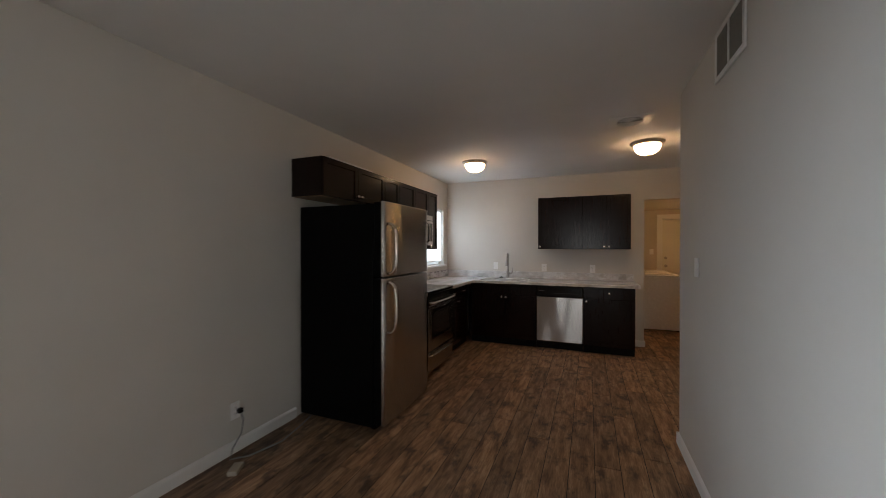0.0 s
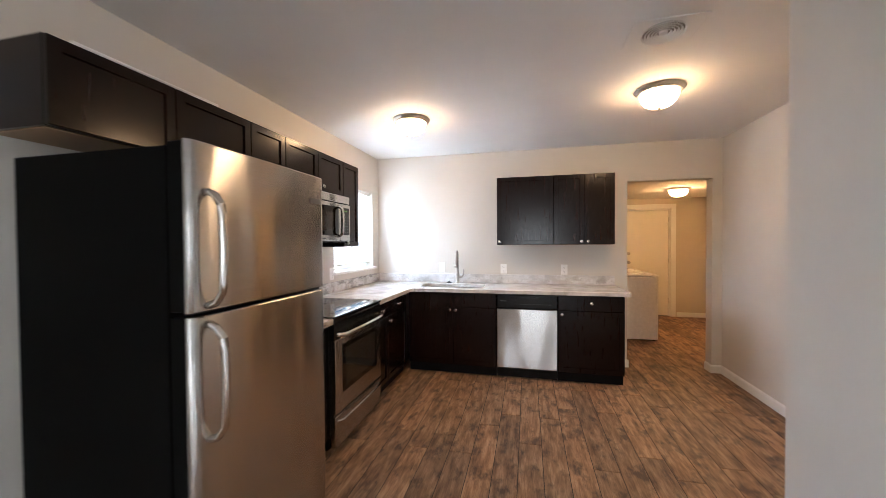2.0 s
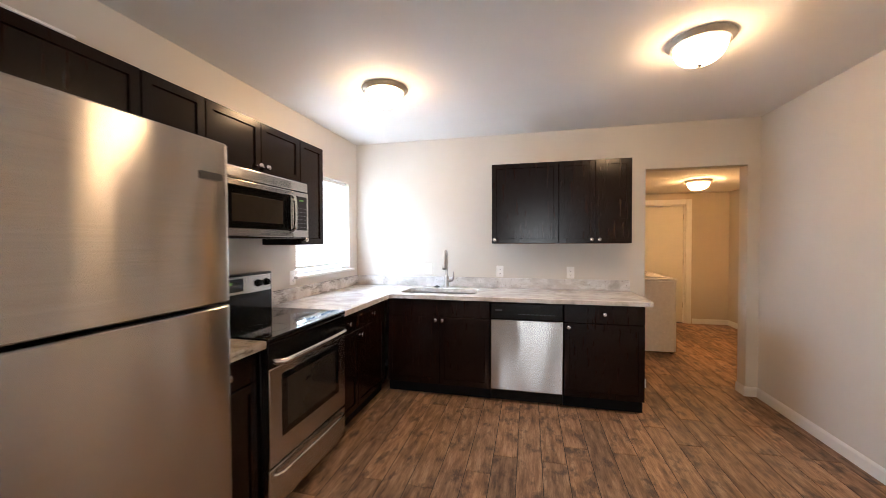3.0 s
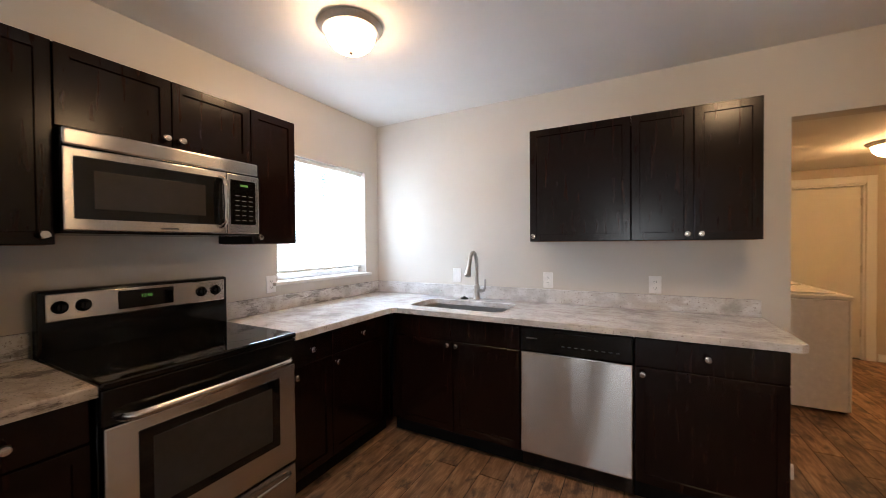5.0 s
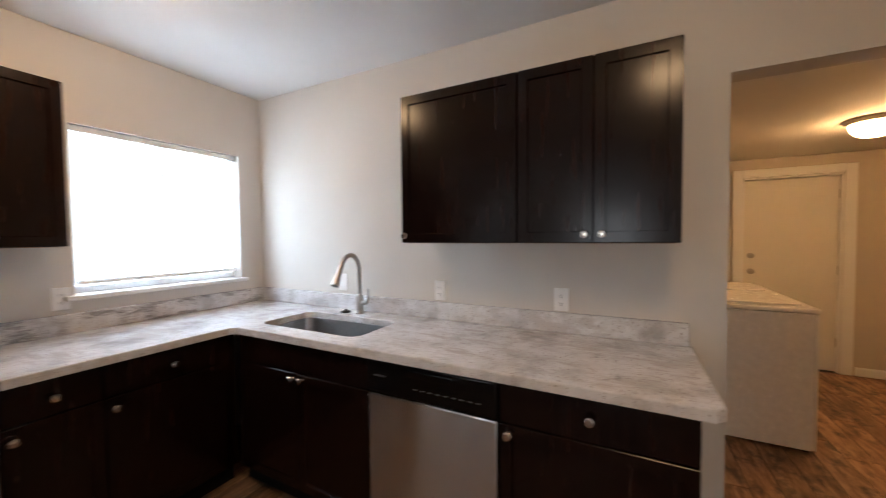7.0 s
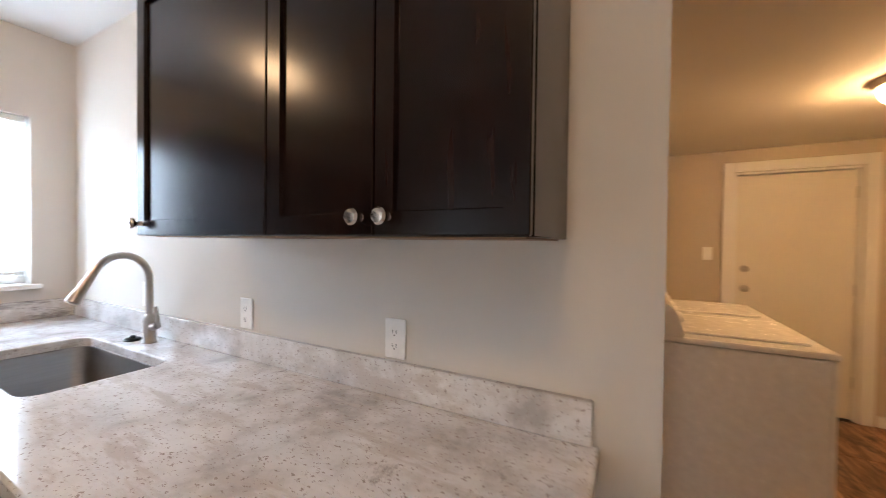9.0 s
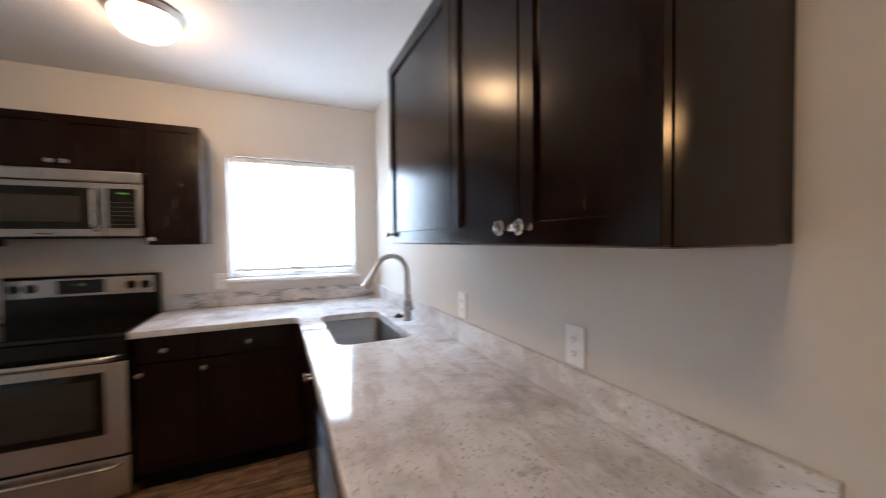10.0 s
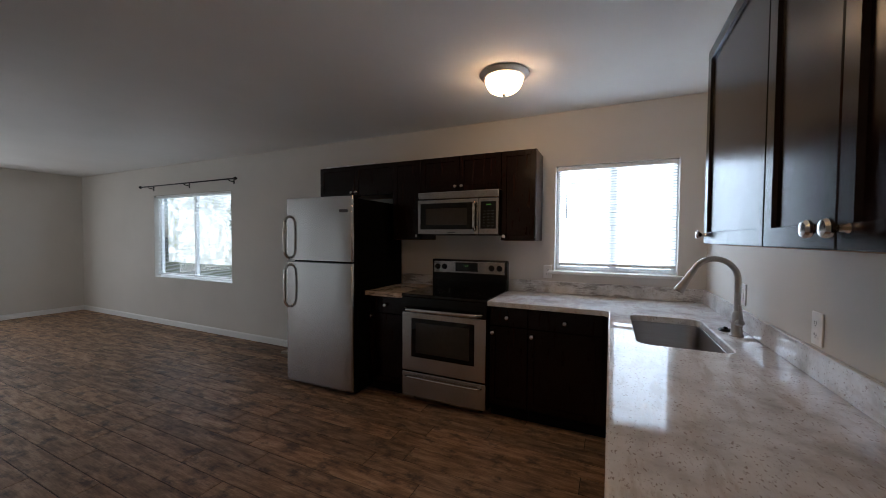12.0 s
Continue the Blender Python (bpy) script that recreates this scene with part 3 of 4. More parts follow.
sink = thing("kitchen_sink", pose(0, 0, 0), "undermount stainless steel single-bowl sink", "sink")
bm = bmesh.new()
rings = []
for inset, z, r in ((-0.012, CT0 - 0.001, 0.07), (0.004, CT0 - 0.001, 0.06), (0.008, CT0 - 0.02, 0.06), (0.016, 0.71, 0.06), (0.032, 0.685, 0.055), (0.06, 0.678, 0.05), (0.14, 0.674, 0.03)):
    rings.append([bm.verts.new((x, y, z)) for x, y in rounded_rect(SX0 + inset, SX1 - inset, SY0 + inset, SY1 - inset, r)])
for a, b in zip(rings, rings[1:]):
    n = len(a)
    for i in range(n):
        bm.faces.new([a[i], a[(i + 1) % n], b[(i + 1) % n], b[i]])
bm.faces.new(rings[-1])
bmesh.ops.recalc_face_normals(bm, faces=bm.faces)
bmesh.ops.reverse_faces(bm, faces=bm.faces)
part("bowl", bm, M_SINK, sink)
part("drain", lathe(bmesh.new(), [(0.055, 0.0), (0.053, 0.004), (0.042, 0.003), (0.036, -0.003), (0, -0.003)], 24, pose((SX0 + SX1) / 2, -0.35, 0.676)), M_NICKEL, sink)

FX, FY = 1.06, -0.085
fa = thing("kitchen_faucet", pose(FX, FY, CT1, 0, 0, 8), "satin nickel gooseneck pull-down kitchen faucet", "faucet")
part("base", lathe(bmesh.new(), [(0, 0), (0.030, 0), (0.030, 0.006), (0.024, 0.014), (0.022, 0.06), (0.024, 0.1), (0.019, 0.118), (0.0125, 0.128), (0, 0.128)], 24), M_NICKEL, fa)
neck = [(0, 0, 0.12), (0, 0, 0.2), (0, 0, 0.275)]
for k in range(1, 13):
    a = radians(180 - 180 * k / 12 * 0.86)
    neck.append((0, -0.1 - 0.1 * math.cos(a), 0.275 + 0.105 * math.sin(a)))
part("gooseneck", tube(bmesh.new(), neck, 0.0142, 16), M_NICKEL, fa)
p0, p1 = Vector(neck[-1]), Vector(neck[-1]) + (Vector(neck[-1]) - Vector(neck[-2])).normalized() * 0.13
q = [p0.lerp(p1, s) for s in (0, 0.06, 0.1, 0.5, 0.85, 0.97, 1)]
part("spray_head", tube(bmesh.new(), q, [0.0142, 0.0152, 0.0152, 0.0175, 0.023, 0.0235, 0.019], 16), M_NICKEL, fa)
bm = tube(bmesh.new(), [(0.012, 0, 0.07), (0.04, -0.002, 0.072), (0.058, -0.006, 0.078), (0.07, -0.012, 0.10), (0.074, -0.018, 0.14), (0.073, -0.02, 0.165)], [0.017, 0.016, 0.014, 0.009, 0.007, 0.006], 12)
part("lever", bm, M_NICKEL, fa)
stp = thing("sink_stopper", pose(0.96, -0.105, CT1), "black rubber sink stopper beside the faucet", "stopper")
part("disc", lathe(bmesh.new(), [(0, 0), (0.03, 0), (0.034, 0.006), (0.026, 0.012), (0.012, 0.014), (0.008, 0.022), (0, 0.023)], 20), M_BLACK, stp)


# ---- appliances ----
def bar_handle(bm, p0, p1, out, r, rise=0.06):
    """A bowed bar from p0 to p1 that stands off by the vector out."""
    p0, p1, out = Vector(p0), Vector(p1), Vector(out)
    pts = [p0, p0 + out * 0.55 + (p1 - p0) * rise * 0.25, p0 + out + (p1 - p0) * rise]
    for k in range(1, 8):
        pts.append((p0 + out + (p1 - p0) * rise).lerp(p1 + out - (p1 - p0) * rise, k / 8) + out * 0.12 * math.sin(math.pi * k / 8))
    pts += [p1 + out - (p1 - p0) * rise, p1 + out * 0.55 - (p1 - p0) * rise * 0.25, p1]
    return tube(bm, pts, r, 12)


def door_skin(w, d, z0, z1):
    """Slightly bowed sheet front, 36 mm deep, rounded at its upright edges."""
    prof = [(0.0, -d + 0.036)]
    for k in range(7):
        a = radians(90 * k / 6)
        prof.append((0.030 * (1 - math.cos(a)), -d + 0.030 - 0.024 * math.sin(a)))
    for k in range(1, 8):
        u = k / 8
        prof.append((0.030 + (w - 0.06) * u, -d + 0.006 - 0.006 * math.sin(math.pi * u)))
    prof += [(w - x, y) for x, y in reversed(prof[:8])]
    bm = bmesh.new()
    rows = []
    for z, s in ((z0, 0.004), (z0 + 0.004, 0.0), (z1 - 0.004, 0.0), (z1, 0.004)):
        rows.append([bm.verts.new((x, y + (s if 0 < i < len(prof) - 1 else 0), z)) for i, (x, y) in enumerate(prof)])
    n = len(prof)
    for a, b in zip(rows, rows[1:]):
        for i in range(n):
            bm.faces.new([a[i], a[(i + 1) % n], b[(i + 1) % n], b[i]])
    bm.faces.new(rows[0])
    bm.faces.new(rows[-1])
    bmesh.ops.recalc_face_normals(bm, faces=bm.faces)
    return bm


FRY0, FRY1, FRX = -3.417, -2.641, 0.843
fr = thing("refrigerator", pose(0, FRY0, 0, 0, 0, WEST), "stainless top-freezer refrigerator with black sides", "refrigerator")
FW = FRY1 - FRY0
part("case", boxed(0.003, FW - 0.003, -0.735, -0.03, 0.03, 1.730, bev=0.006, seg=2), M_FRSIDE, fr, "black textured steel case")
part("base_grille", boxed(0.02, FW - 0.02, -0.745, -0.70, 0.012, 0.056, bev=0.004), M_BLACK, fr)
for z0, z1, nm in ((0.058, 1.164, "fridge_door"), (1.178, 1.744, "freezer_door")):
    d = part(nm, door_skin(FW, FRX, z0, z1), M_STEEL, fr, "brushed stainless door with rounded edges")
    part("door_liner", boxed(0.002, FW - 0.002, -FRX + 0.036, -0.742, z0 + 0.002, z1 - 0.002, bev=0.004), M_FRSIDE, d, "black door side")
    part("gasket", boxed(0.012, FW - 0.012, -0.742, -0.734, z0 + 0.01, z1 - 0.01), M_BLACK, d)
    if nm == "fridge_door":
        hb = bar_handle(bmesh.new(), (0.058, -FRX, 1.135), (0.058, -FRX, 0.745), (0, -0.055, 0), 0.013, 0.12)
    else:
        hb = bar_handle(bmesh.new(), (0.058, -FRX, 1.198), (0.058, -FRX, 1.58), (0, -0.055, 0), 0.013, 0.12)
        part("badge", boxed(FW - 0.13, FW - 0.045, -FRX - 0.002, -FRX + 0.001, 1.605, 1.63), M_MARK, d)
    part("handle", hb, M_BAR, d, "curved brushed metal handle")
for hx in (0.08, FW - 0.08):
    part("foot", lathe(bmesh.new(), [(0, 0.001), (0.022, 0.001), (0.022, 0.014), (0.01, 0.018), (0.01, 0.035), (0, 0.035)], 12, pose(hx, -0.70, 0)), M_BLACK, fr)
part("hinge_cover", boxed(FW - 0.09, FW - 0.01, -0.80, -0.70, 1.745, 1.759, bev=0.005), M_BLACK, fr)

RY0, RW = -2.257, 0.760
rg = thing("electric_range", pose(0, RY0, 0, 0, 0, WEST), "stainless electric range with black glass cooktop", "range")
part("body", boxed(0.004, RW - 0.004, -0.62, -0.03, 0.05, 0.895, bev=0.003), M_BLACK, rg)
ck = part("cooktop", boxed(0.001, RW - 0.001, -0.668, -0.09, 0.896, 0.922, bev=0.008, seg=2), M_GLASSBLK, rg, "black glass cooktop")
for cx, cy, rr in ((0.2, -0.24, 0.08), (0.56, -0.24, 0.1), (0.2, -0.49, 0.11), (0.56, -0.49, 0.08)):
    part("burner_ring", lathe(bmesh.new(), [(rr, 0.9222), (rr + 0.003, 0.9226), (rr + 0.006, 0.9222)], 40, pose(cx, cy, 0)), M_OVENWIN, ck)
part("front_lip", boxed(0.003, RW - 0.003, -0.662, -0.62, 0.772, 0.894, bev=0.006, seg=2), M_BLACK, rg)
bm = boxed(0.008, RW - 0.008, -0.665, -0.622, 0.275, 0.768, bev=0.007, seg=2)
od = part("oven_door", bm, M_STEEL, rg, "stainless oven door with dark window")
part("window_surround", boxed(0.10, RW - 0.10, -0.6675, -0.66, 0.395, 0.722, bev=0.002), M_GLASSBLK, od)
part("oven_window", boxed(0.142, RW - 0.142, -0.669, -0.662, 0.432, 0.686, bev=0.001), M_OVENWIN, od)
part("handle", bar_handle(bmesh.new(), (0.045, -0.655, 0.80), (RW - 0.045, -0.655, 0.80), (0, -0.05, -0.004), 0.016, 0.05), M_BAR, od)
dr = part("drawer", boxed(0.008, RW - 0.008, -0.660, -0.622, 0.055, 0.262, bev=0.007, seg=2), M_STEEL, rg)
part("handle", bar_handle(bmesh.new(), (0.045, -0.655, 0.225), (RW - 0.045, -0.655, 0.225), (0, -0.03, 0), 0.010, 0.05), M_BAR, dr)
bg = bmesh.new()
box(bg, 0.002, RW - 0.002, -0.085, -0.012, 0.897, 1.186, 0.012, 2)
bk = part("backguard", bg, M_BLACK, rg, "black enamel backguard")
part("control_panel", boxed(0.022, RW - 0.022, -0.092, -0.08, 1.055, 1.172, bev=0.006, seg=2), M_STEEL, bk, "brushed stainless control panel")
part("display", boxed(0.255, 0.48, -0.095, -0.088, 1.075, 1.158, bev=0.003), M_GLASSBLK, bk)
part("clock_digits", lettering("12:50", 0.021, (0.34, -0.0955, 1.122)), M_LED, bk, "green clock digits")
for kx in (0.065, 0.138, 0.613, 0.688):
    bm = lathe(bmesh.new(), [(0.027, 0), (0.027, 0.003), (0.021, 0.006), (0.019, 0.022), (0.015, 0.025), (0, 0.025)], 20, pose(kx, -0.092, 1.115, 90, 0, 0))
    box(bm, kx - 0.004, kx + 0.004, -0.122, -0.112, 1.098, 1.132, 0.002)
    part("burner_knob", bm, M_BLACK, bk)
for kx in (0.08, RW - 0.08):
    part("foot", lathe(bmesh.new(), [(0, 0.001), (0.02, 0.001), (0.02, 0.05), (0, 0.05)], 10, pose(kx, -0.55, 0)), M_BLACK, rg)

mw = thing("microwave", pose(0, RY0, 0, 0, 0, WEST), "stainless over-the-range microwave under short cabinet", "microwave")
part("case", boxed(0.001, RW - 0.001, -0.365, -0.004, 1.414, 1.801, bev=0.003), M_BLACK, mw)
part("vent_grille", boxed(0.001, RW - 0.001, -0.3850, -0.366, 1.733, 1.801, bev=0.010, seg=3), M_STEEL, mw)
md = part("door", boxed(0.001, 0.585, -0.3870, -0.366, 1.424, 1.729, bev=0.005, seg=2), M_STEEL, mw, "stainless door with dark window")
part("window_surround", boxed(0.03, 0.565, -0.3900, -0.3850, 1.467, 1.698, bev=0.003), M_GLASSBLK, md)
part("window_mesh", boxed(0.085, 0.485, -0.3915, -0.3850, 1.505, 1.652, bev=0.002), M_OVENWIN, md)
part("handle", bar_handle(bmesh.new(), (0.556, -0.3870, 1.46), (0.556, -0.3870, 1.70), (0, -0.04, 0), 0.012, 0.1), M_BAR, md)
mc = part("control_panel", boxed(0.588, RW - 0.001, -0.3870, -0.366, 1.424, 1.729, bev=0.005, seg=2), M_STEEL, mw)
part("keypad", boxed(0.604, RW - 0.022, -0.3895, -0.3850, 1.472, 1.70, bev=0.002), M_GLASSBLK, mc)
part("clock_digits", boxed(0.655, 0.695, -0.3906, -0.3890, 1.668, 1.678), M_LED, mc)
key_mesh = mesh_from(boxed(-0.010, 0.010, -0.3902, -0.3890, -0.002, 0.002), "key_legend", M_MARK)
for r in range(6):
    for c in range(3):
        key = new("key_legend", key_mesh)
        key.parent, key.location = mc, (0.638 + c * 0.036, 0, 1.494 + r * 0.025)
part("maker_plate", boxed(0.30, 0.37, -0.3878, -0.3860, 1.437, 1.444), M_MARK, md)

DX0, DW = 1.571, 0.604
dw = thing("dishwasher", pose(DX0, 0, 0), "stainless dishwasher with black control strip", "dishwasher")
part("tub", boxed(0.004, DW - 0.004, -0.60, -0.03, 0.02, 0.872), M_BLACK, dw)
part("toe_panel", boxed(0.004, DW - 0.004, -0.565, -0.55, 0.003, 0.11), M_KICK, dw)
part("door", boxed(0.003, DW - 0.003, -0.636, -0.60, 0.115, 0.722, bev=0.008, seg=2), M_STEELV, dw, "brushed stainless door panel")
cs = part("control_strip", boxed(0.003, DW - 0.003, -0.638, -0.60, 0.727, 0.868, bev=0.008, seg=2), M_BLACK, dw)
part("handle_recess", boxed(0.20, 0.42, -0.6395, -0.632, 0.818, 0.852, bev=0.006, seg=2), M_GLASSBLK, cs)
part("maker_plate", boxed(0.04, 0.10, -0.6386, -0.6375, 0.80, 0.806), M_MARK, cs)
key_mesh = mesh_from(boxed(-0.009, 0.009, -0.6386, -0.6375, 0.772, 0.776), "key_legend", M_MARK)
for k in range(9):
    key = new("key_legend", key_mesh)
    key.parent, key.location = cs, (0.249 + k * 0.035, 0, 0)


# ---- ceiling lamps, vents ----
def ceiling_lamp(x, y, z, bowl, label):
    ob = thing("ceiling_light", pose(x, y, z), label, "ceiling light", "flush dome lights")
    part("pan", lathe(bmesh.new(), [(0, -0.001), (0.160, -0.001), (0.164, -0.006), (0.157, -0.016), (0.146, -0.022), (0.140, -0.032), (0.127, -0.035), (0.122, -0.025), (0, -0.025)], 40), M_PAN, ob, "brushed nickel stepped pan")
    prof = [(0.125, -0.030)]
    for k in range(1, 9):
        a = k / 9 * math.pi / 2
        prof.append((0.125 * math.cos(a) ** 0.8, -0.032 - 0.098 * math.sin(a)))
    prof.append((0, -0.130))
    part("bowl", lathe(bmesh.new(), prof, 40), bowl, ob, "glowing frosted glass bowl")
    part("finial", lathe(bmesh.new(), [(0, -0.128), (0.011, -0.129), (0.013, -0.135), (0.008, -0.143), (0, -0.145)], 14), M_NICKEL, ob)


ceiling_lamp(0.895, -1.322, H, M_BOWL, "lit flush-mount dome light with nickel rim above the range")
ceiling_lamp(2.80, -1.49, H, M_BOWL, "lit flush-mount dome light with nickel rim near doorway")
ceiling_lamp(4.1, 1.75, HL, M_BOWL_L, "lit flush-mount dome light in the laundry room")

cv = thing("ceiling_vent", pose(2.565, -2.28, H, 0, 0, 0), "white square ceiling vent with round louvres", "ceiling vent")
bm = bmesh.new()
box(bm, -0.165, 0.165, -0.125, 0.125, -0.009, -0.001, 0.004, 2)
part("plate", bm, M_TRIM, cv)
part("throat", lathe(bmesh.new(), [(0, -0.0105), (0.098, -0.0105), (0.098, -0.009), (0, -0.009)], 32), M_GRILLE, cv)
for r in (0.03, 0.046, 0.062, 0.078, 0.094):
    part("louvre_ring", lathe(bmesh.new(), [(r, -0.010), (r + 0.008, -0.020), (r + 0.0105, -0.019), (r + 0.003, -0.0095)], 32), M_TRIM, cv)
part("hub", lathe(bmesh.new(), [(0, -0.019), (0.018, -0.018), (0.022, -0.010), (0, -0.010)], 20), M_TRIM, cv)


def wall_grille(m, w, h, vertical, label):
    """Grille whose face is at -y in its own frame, centred on its origin."""
    ob = thing("wall_vent", m, label, "wall vent")
    bm = bmesh.new()
    b = 0.028
    box(bm, -w / 2, w / 2, -0.010, -0.001, -h / 2, -h / 2 + b, 0.003)
    box(bm, -w / 2, w / 2, -0.010, -0.001, h / 2 - b, h / 2, 0.003)
    box(bm, -w / 2, -w / 2 + b, -0.010, -0.001, -h / 2 + b, h / 2 - b, 0.003)
    box(bm, w / 2 - b, w / 2, -0.010, -0.001, -h / 2 + b, h / 2 - b, 0.003)
    part("frame", bm, M_TRIM, ob)
    part("duct", boxed(-w / 2 + b, w / 2 - b, -0.003, -0.001, -h / 2 + b, h / 2 - b), M_GRILLE, ob)
    span = (w if vertical else h) - 2 * b
    n = int(span / 0.017)
    bm = boxed(-0.001, 0.001, -0.009, -0.003, -(h / 2 - b), h / 2 - b) if vertical else boxed(-(w / 2 - b), w / 2 - b, -0.009, -0.003, -0.001, 0.001)
    me = mesh_from(bm, "fin", M_GRILLE)
    for k in range(n):
        s = new("fin", me)
        s.parent = ob
        c = -span / 2 + span * (k + 0.5) / n
        s.location = (c, 0, 0) if vertical else (0, 0, c)
    part("centre_bar", boxed(-0.006, 0.006, -0.011, -0.002, -h / 2 + b, h / 2 - b), M_TRIM, ob)
    return ob


wall_grille(pose(XR, -1.48, 2.30, 0, 0, -90), 0.46, 0.25, True, "white painted supply grille high on the wall")
wall_grille(pose(XC, -3.70, 2.35, 0, 0, -90), 0.38, 0.25, True, "white painted return grille near the ceiling")


# ---- switches and outlets ----
def plate(name, m, kind, label, cat):
    ob = thing(name, m, label, cat, "wall plates")
    part("cover", boxed(-0.036, 0.036, -0.007, -0.0005, -0.058, 0.058, bev=0.003, seg=2), M_WHITE, ob)
    if kind == "outlet":
        for zc in (-0.02, 0.02):
            s = part("socket", boxed(-0.017, 0.017, -0.0095, -0.006, zc - 0.014, zc + 0.014, bev=0.002), M_WHITE, ob)
            bm = bmesh.new()
            box(bm, -0.0075, -0.0055, -0.0099, -0.009, zc - 0.004, zc + 0.006)
            box(bm, 0.0055, 0.0075, -0.0099, -0.009, zc - 0.004, zc + 0.006)
            box(bm, -0.002, 0.002, -0.0099, -0.009, zc - 0.011, zc - 0.007)
            part("slots", bm, M_DARK, s)
    else:
        part("rocker", boxed(-0.016, 0.016, -0.0105, -0.006, -0.033, 0.033, bev=0.003), M_WHITE, ob)
    return ob


plate("light_switch", pose(0.845, 0, 1.098), "switch", "white rocker switch plate behind the faucet", "switch")
plate("power_outlet", pose(1.605, 0, 1.085), "outlet", "white duplex outlet above the backsplash", "outlet")
plate("power_outlet", pose(2.295, 0, 1.082), "outlet", "white duplex outlet above the backsplash", "outlet")
plate("power_outlet", pose(0, -1.155, 1.10, 0, 0, WEST), "outlet", "white duplex outlet beside the window", "outlet")
plate("light_switch", pose(XC, -3.17, 1.28, 0, 0, -90), "switch", "white double switch on the closet wall", "switch")
plate("power_outlet", pose(1.1, BACK, 0.30, 0, 0, 180), "outlet", "white duplex outlet low on living room wall", "outlet")
plate("power_outlet", pose(0, -3.99, 0.285, 0, 0, WEST), "outlet", "white duplex outlet with a cord plugged in", "outlet")
cord = thing("plugged_cable", pose(0, -3.97, 0), "dark plug with grey cord trailing to the floor", "cord")
part("plug", boxed(0.0105, 0.04, -0.016, 0.018, 0.265, 0.297, bev=0.005, seg=2), M_BLACK, cord)
part("cable", tube(bmesh.new(), [(0.035, 0.0, 0.27), (0.045, 0.01, 0.22), (0.04, 0.0, 0.13), (0.03, -0.06, 0.05), (0.06, -0.1, 0.006), (0.14, -0.02, 0.006), (0.2, 0.2, 0.006), (0.15, 0.45, 0.006), (0.1, 0.62, 0.006)], 0.005, 8), M_CORD, cord)
reg = thing("cable_adapter", pose(0.2, -4.14, 0, 0, 0, 30), "small beige adapter lying on the floor", "adapter")
part("case", boxed(-0.03, 0.03, -0.055, 0.055, 0.001, 0.03, bev=0.006, seg=2), plain("beige_plastic", (0.45, 0.40, 0.32), 0.5), reg)

# ---- laundry room ----
dr1 = thing("door_1", pose(0, 3.1, 0), "closed plain white slab door in white casing", "door", kind="structure")
part("leaf", boxed(D0 + 0.022, D1 - 0.022, 0.04, 0.078, 0.008, DTOP - 0.026, bev=0.002), painted("door_paint", (0.74, 0.71, 0.64), 0.4, 0.03, 60, 0.1), dr1)
bm = bmesh.new()
cw = 0.085
box(bm, D0 - cw, D0, -0.022, -0.001, 0.001, DTOP + cw, 0.004)
box(bm, D1, D1 + cw, -0.022, -0.001, 0.001, DTOP + cw, 0.004)
box(bm, D0, D1, -0.022, -0.001, DTOP, DTOP + cw, 0.004)
part("casing", bm, M_TRIM, dr1)
jm = bmesh.new()
box(jm, D0 + 0.001, D0 + 0.019, 0.0, 0.119, 0.001, DTOP - 0.02)
box(jm, D1 - 0.019, D1 - 0.001, 0.0, 0.119, 0.001, DTOP - 0.02)
box(jm, D0 + 0.001, D1 - 0.001, 0.0, 0.119, DTOP - 0.019, DTOP - 0.001)
part("jamb", jm, M_TRIM, dr1)
part("backing", boxed(D0 + 0.02, D1 - 0.02, 0.10, 0.118, 0.001, DTOP - 0.021), M_DARK, dr1)
for hz in (0.3, 1.03, 1.8):
    part("hinge", boxed(D1 - 0.024, D1 - 0.016, 0.030, 0.041, hz - 0.045, hz + 0.045, bev=0.002), M_NICKEL, dr1)
for zz, rr in ((1.0, 0.027), (1.17, 0.022)):
    part("door_knob", lathe(bmesh.new(), [(0.03, 0), (0.03, 0.005), (0.011, 0.010), (0.011, 0.03), (rr, 0.036), (rr, 0.052), (0.012, 0.06), (0, 0.06)], 18, pose(D0 + 0.085, 0.04, zz, 90, 0, 0)), M_NICKEL, dr1)
plate("light_switch", pose(3.49, 3.1, 1.30), "switch", "white switch plate beside the laundry door", "switch")


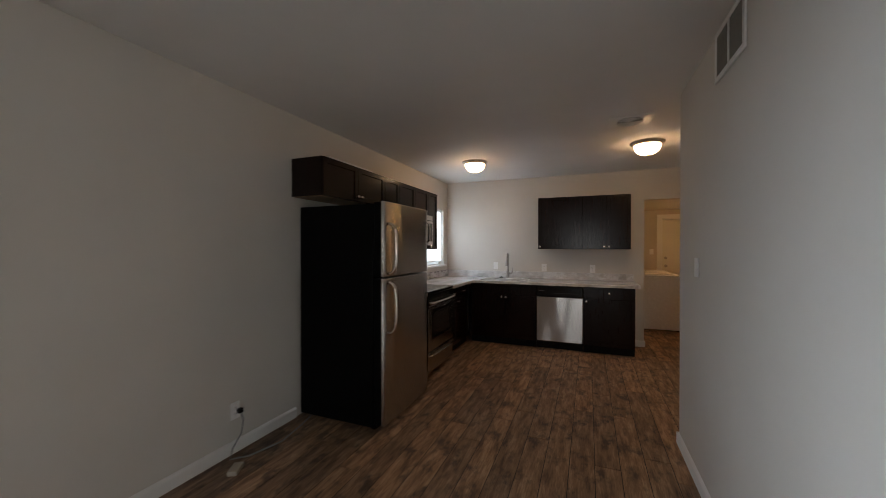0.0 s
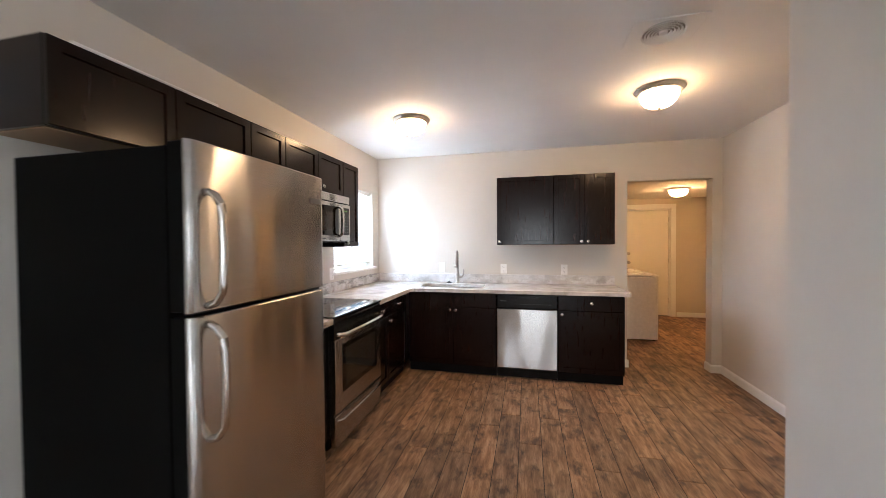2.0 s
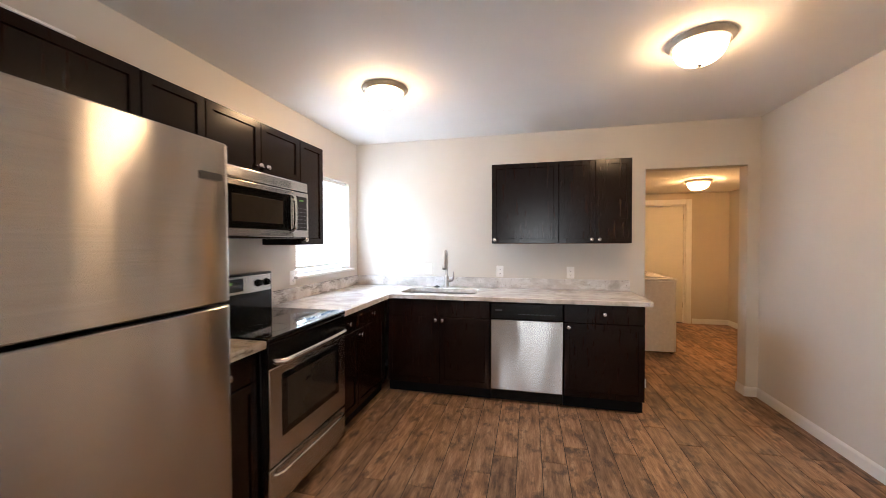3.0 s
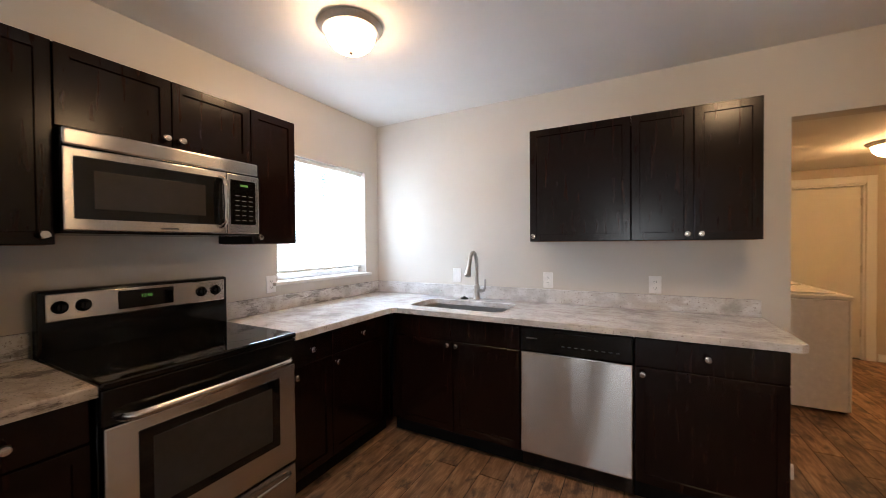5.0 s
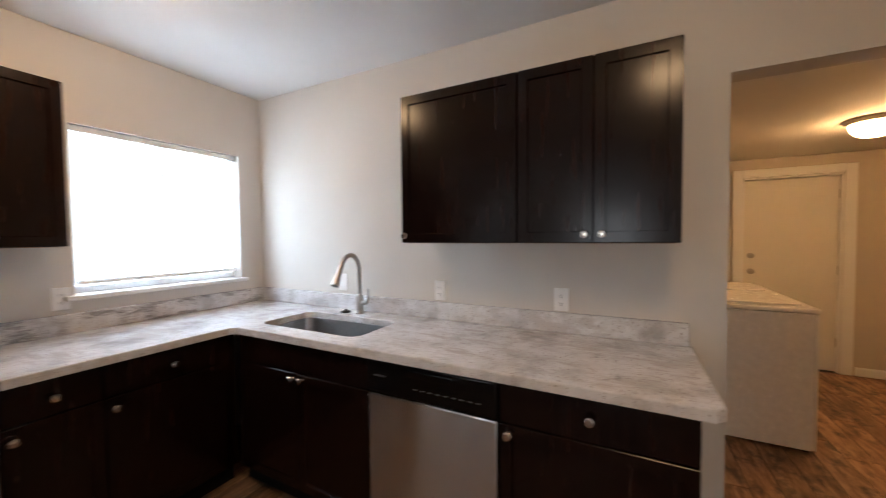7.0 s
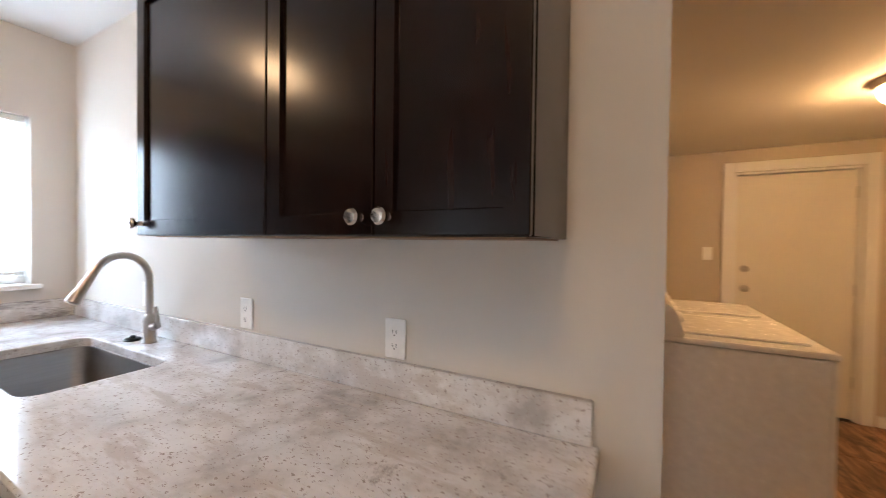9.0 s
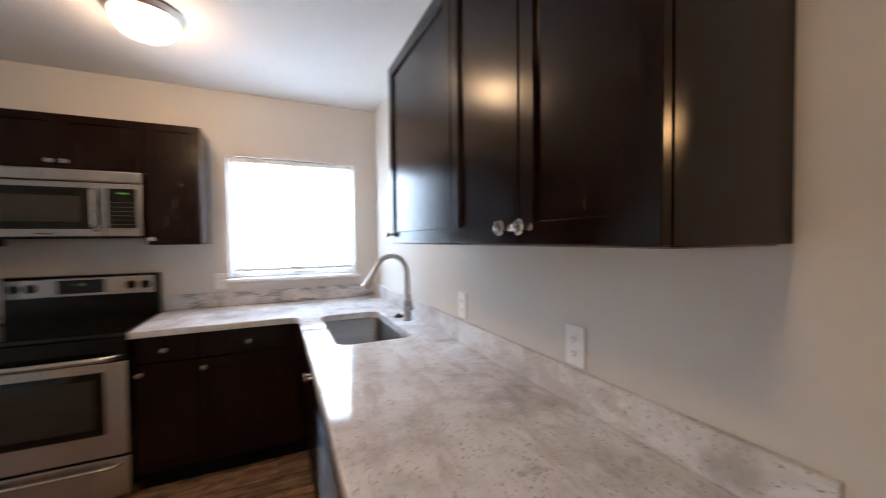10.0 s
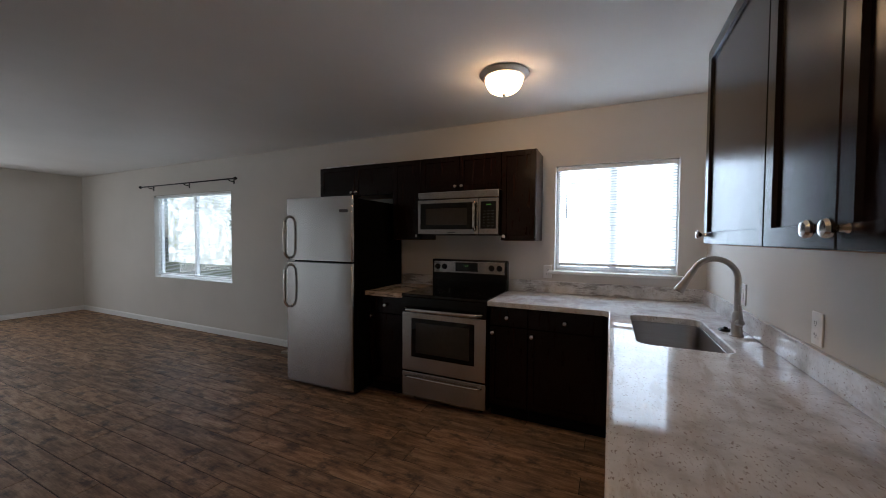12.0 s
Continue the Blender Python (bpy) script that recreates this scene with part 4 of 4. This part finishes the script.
def laundry_machine(y0, label, name):
    """Top-loading machine facing east, 0.68 m wide."""
    ob = thing(name, pose(-0.03, y0, 0), label, "washer", "laundry machines")
    part("cabinet", boxed(3.0, 3.66, 0.002, 0.676, 0.025, 0.90, bev=0.010, seg=2), M_APPL, ob)
    part("front_panel", boxed(3.66, 3.678, 0.004, 0.674, 0.03, 0.895, bev=0.008, seg=2), M_APPL, ob)
    tp = part("top", boxed(3.0, 3.685, 0.0, 0.678, 0.902, 0.932, bev=0.010, seg=2), M_APPL, ob)
    part("lid", boxed(3.16, 3.62, 0.09, 0.59, 0.933, 0.947, bev=0.006, seg=2), M_APPL, tp)
    bm = bmesh.new()
    prof = [(3.0, 0.905), (3.16, 0.933), (3.12, 1.05), (3.08, 1.085), (3.0, 1.085)]
    rings = [[bm.verts.new((x, yy, z)) for x, z in prof] for yy in (0.002, 0.676)]
    for i in range(len(prof)):
        j = (i + 1) % len(prof)
        bm.faces.new([rings[0][i], rings[0][j], rings[1][j], rings[1][i]])
    bm.faces.new(rings[0])
    bm.faces.new(rings[1])
    bmesh.ops.recalc_face_normals(bm, faces=bm.faces)
    bmesh.ops.bevel(bm, geom=list(bm.edges), offset=0.008, segments=2, affect='EDGES')
    cn = part("console", bm, M_APPL, ob)
    for yy in (0.15, 0.34, 0.53):
        part("dial", lathe(bmesh.new(), [(0.03, 0), (0.028, 0.012), (0.02, 0.024), (0, 0.025)], 18, pose(3.138, yy, 1.0, 0, 70, 0)), M_WHITE, cn)
    for xx in (3.08, 3.64):
        for yy in (0.06, 0.62):
            part("foot", lathe(bmesh.new(), [(0, 0.001), (0.02, 0.001), (0.02, 0.03), (0, 0.03)], 10, pose(xx, yy, 0)), M_DARK, ob)


laundry_machine(1.16, "white top-loading washing machine in the laundry room", "washing_machine")
laundry_machine(1.85, "white clothes dryer beside the washing machine", "clothes_dryer")

# ---- floor planks ----
floor = tagged(part("floor", boxed(-T, 5.37, BACK - T, 3.22, -0.1, -0.004), M_JOINT), "rustic brown wood-look plank floor", "floor", kind="structure")
PW, PL, GAP = 0.152, 1.22, 0.0021
cache = {}


def plank(x0, x1, y0, y1):
    key = (round(x1 - x0, 3), round(y1 - y0, 3))
    if key not in cache:
        cache[key] = mesh_from(boxed(GAP, key[0] - GAP, GAP, key[1] - GAP, -0.0035, 0.0, bev=0.0012), "plank", M_PLANK, smooth=False)
    ob = new("plank", cache[key])
    ob.parent, ob.location = floor, (x0, y0, 0)


rnd = random.Random(5)
x = 0.0
while x < 5.1 - 0.01:
    x1 = min(x + PW, 5.1)
    spans = []
    if x < XR - 0.01:
        lo = BACK if x < XC else YC
        spans.append((lo, 3.1 if x >= 2.42 else 0.0))
    else:
        spans.append((0.13, 3.1))
    for lo, hi in spans:
        y = lo + rnd.choice((0.3, 0.5, 0.7, 0.9, 1.1)) - PL
        while y < hi - 0.02:
            a, b = max(y, lo), min(y + PL, hi)
            if b - a > 0.02:
                plank(x, x1, a, b)
            y += PL
    x += PW
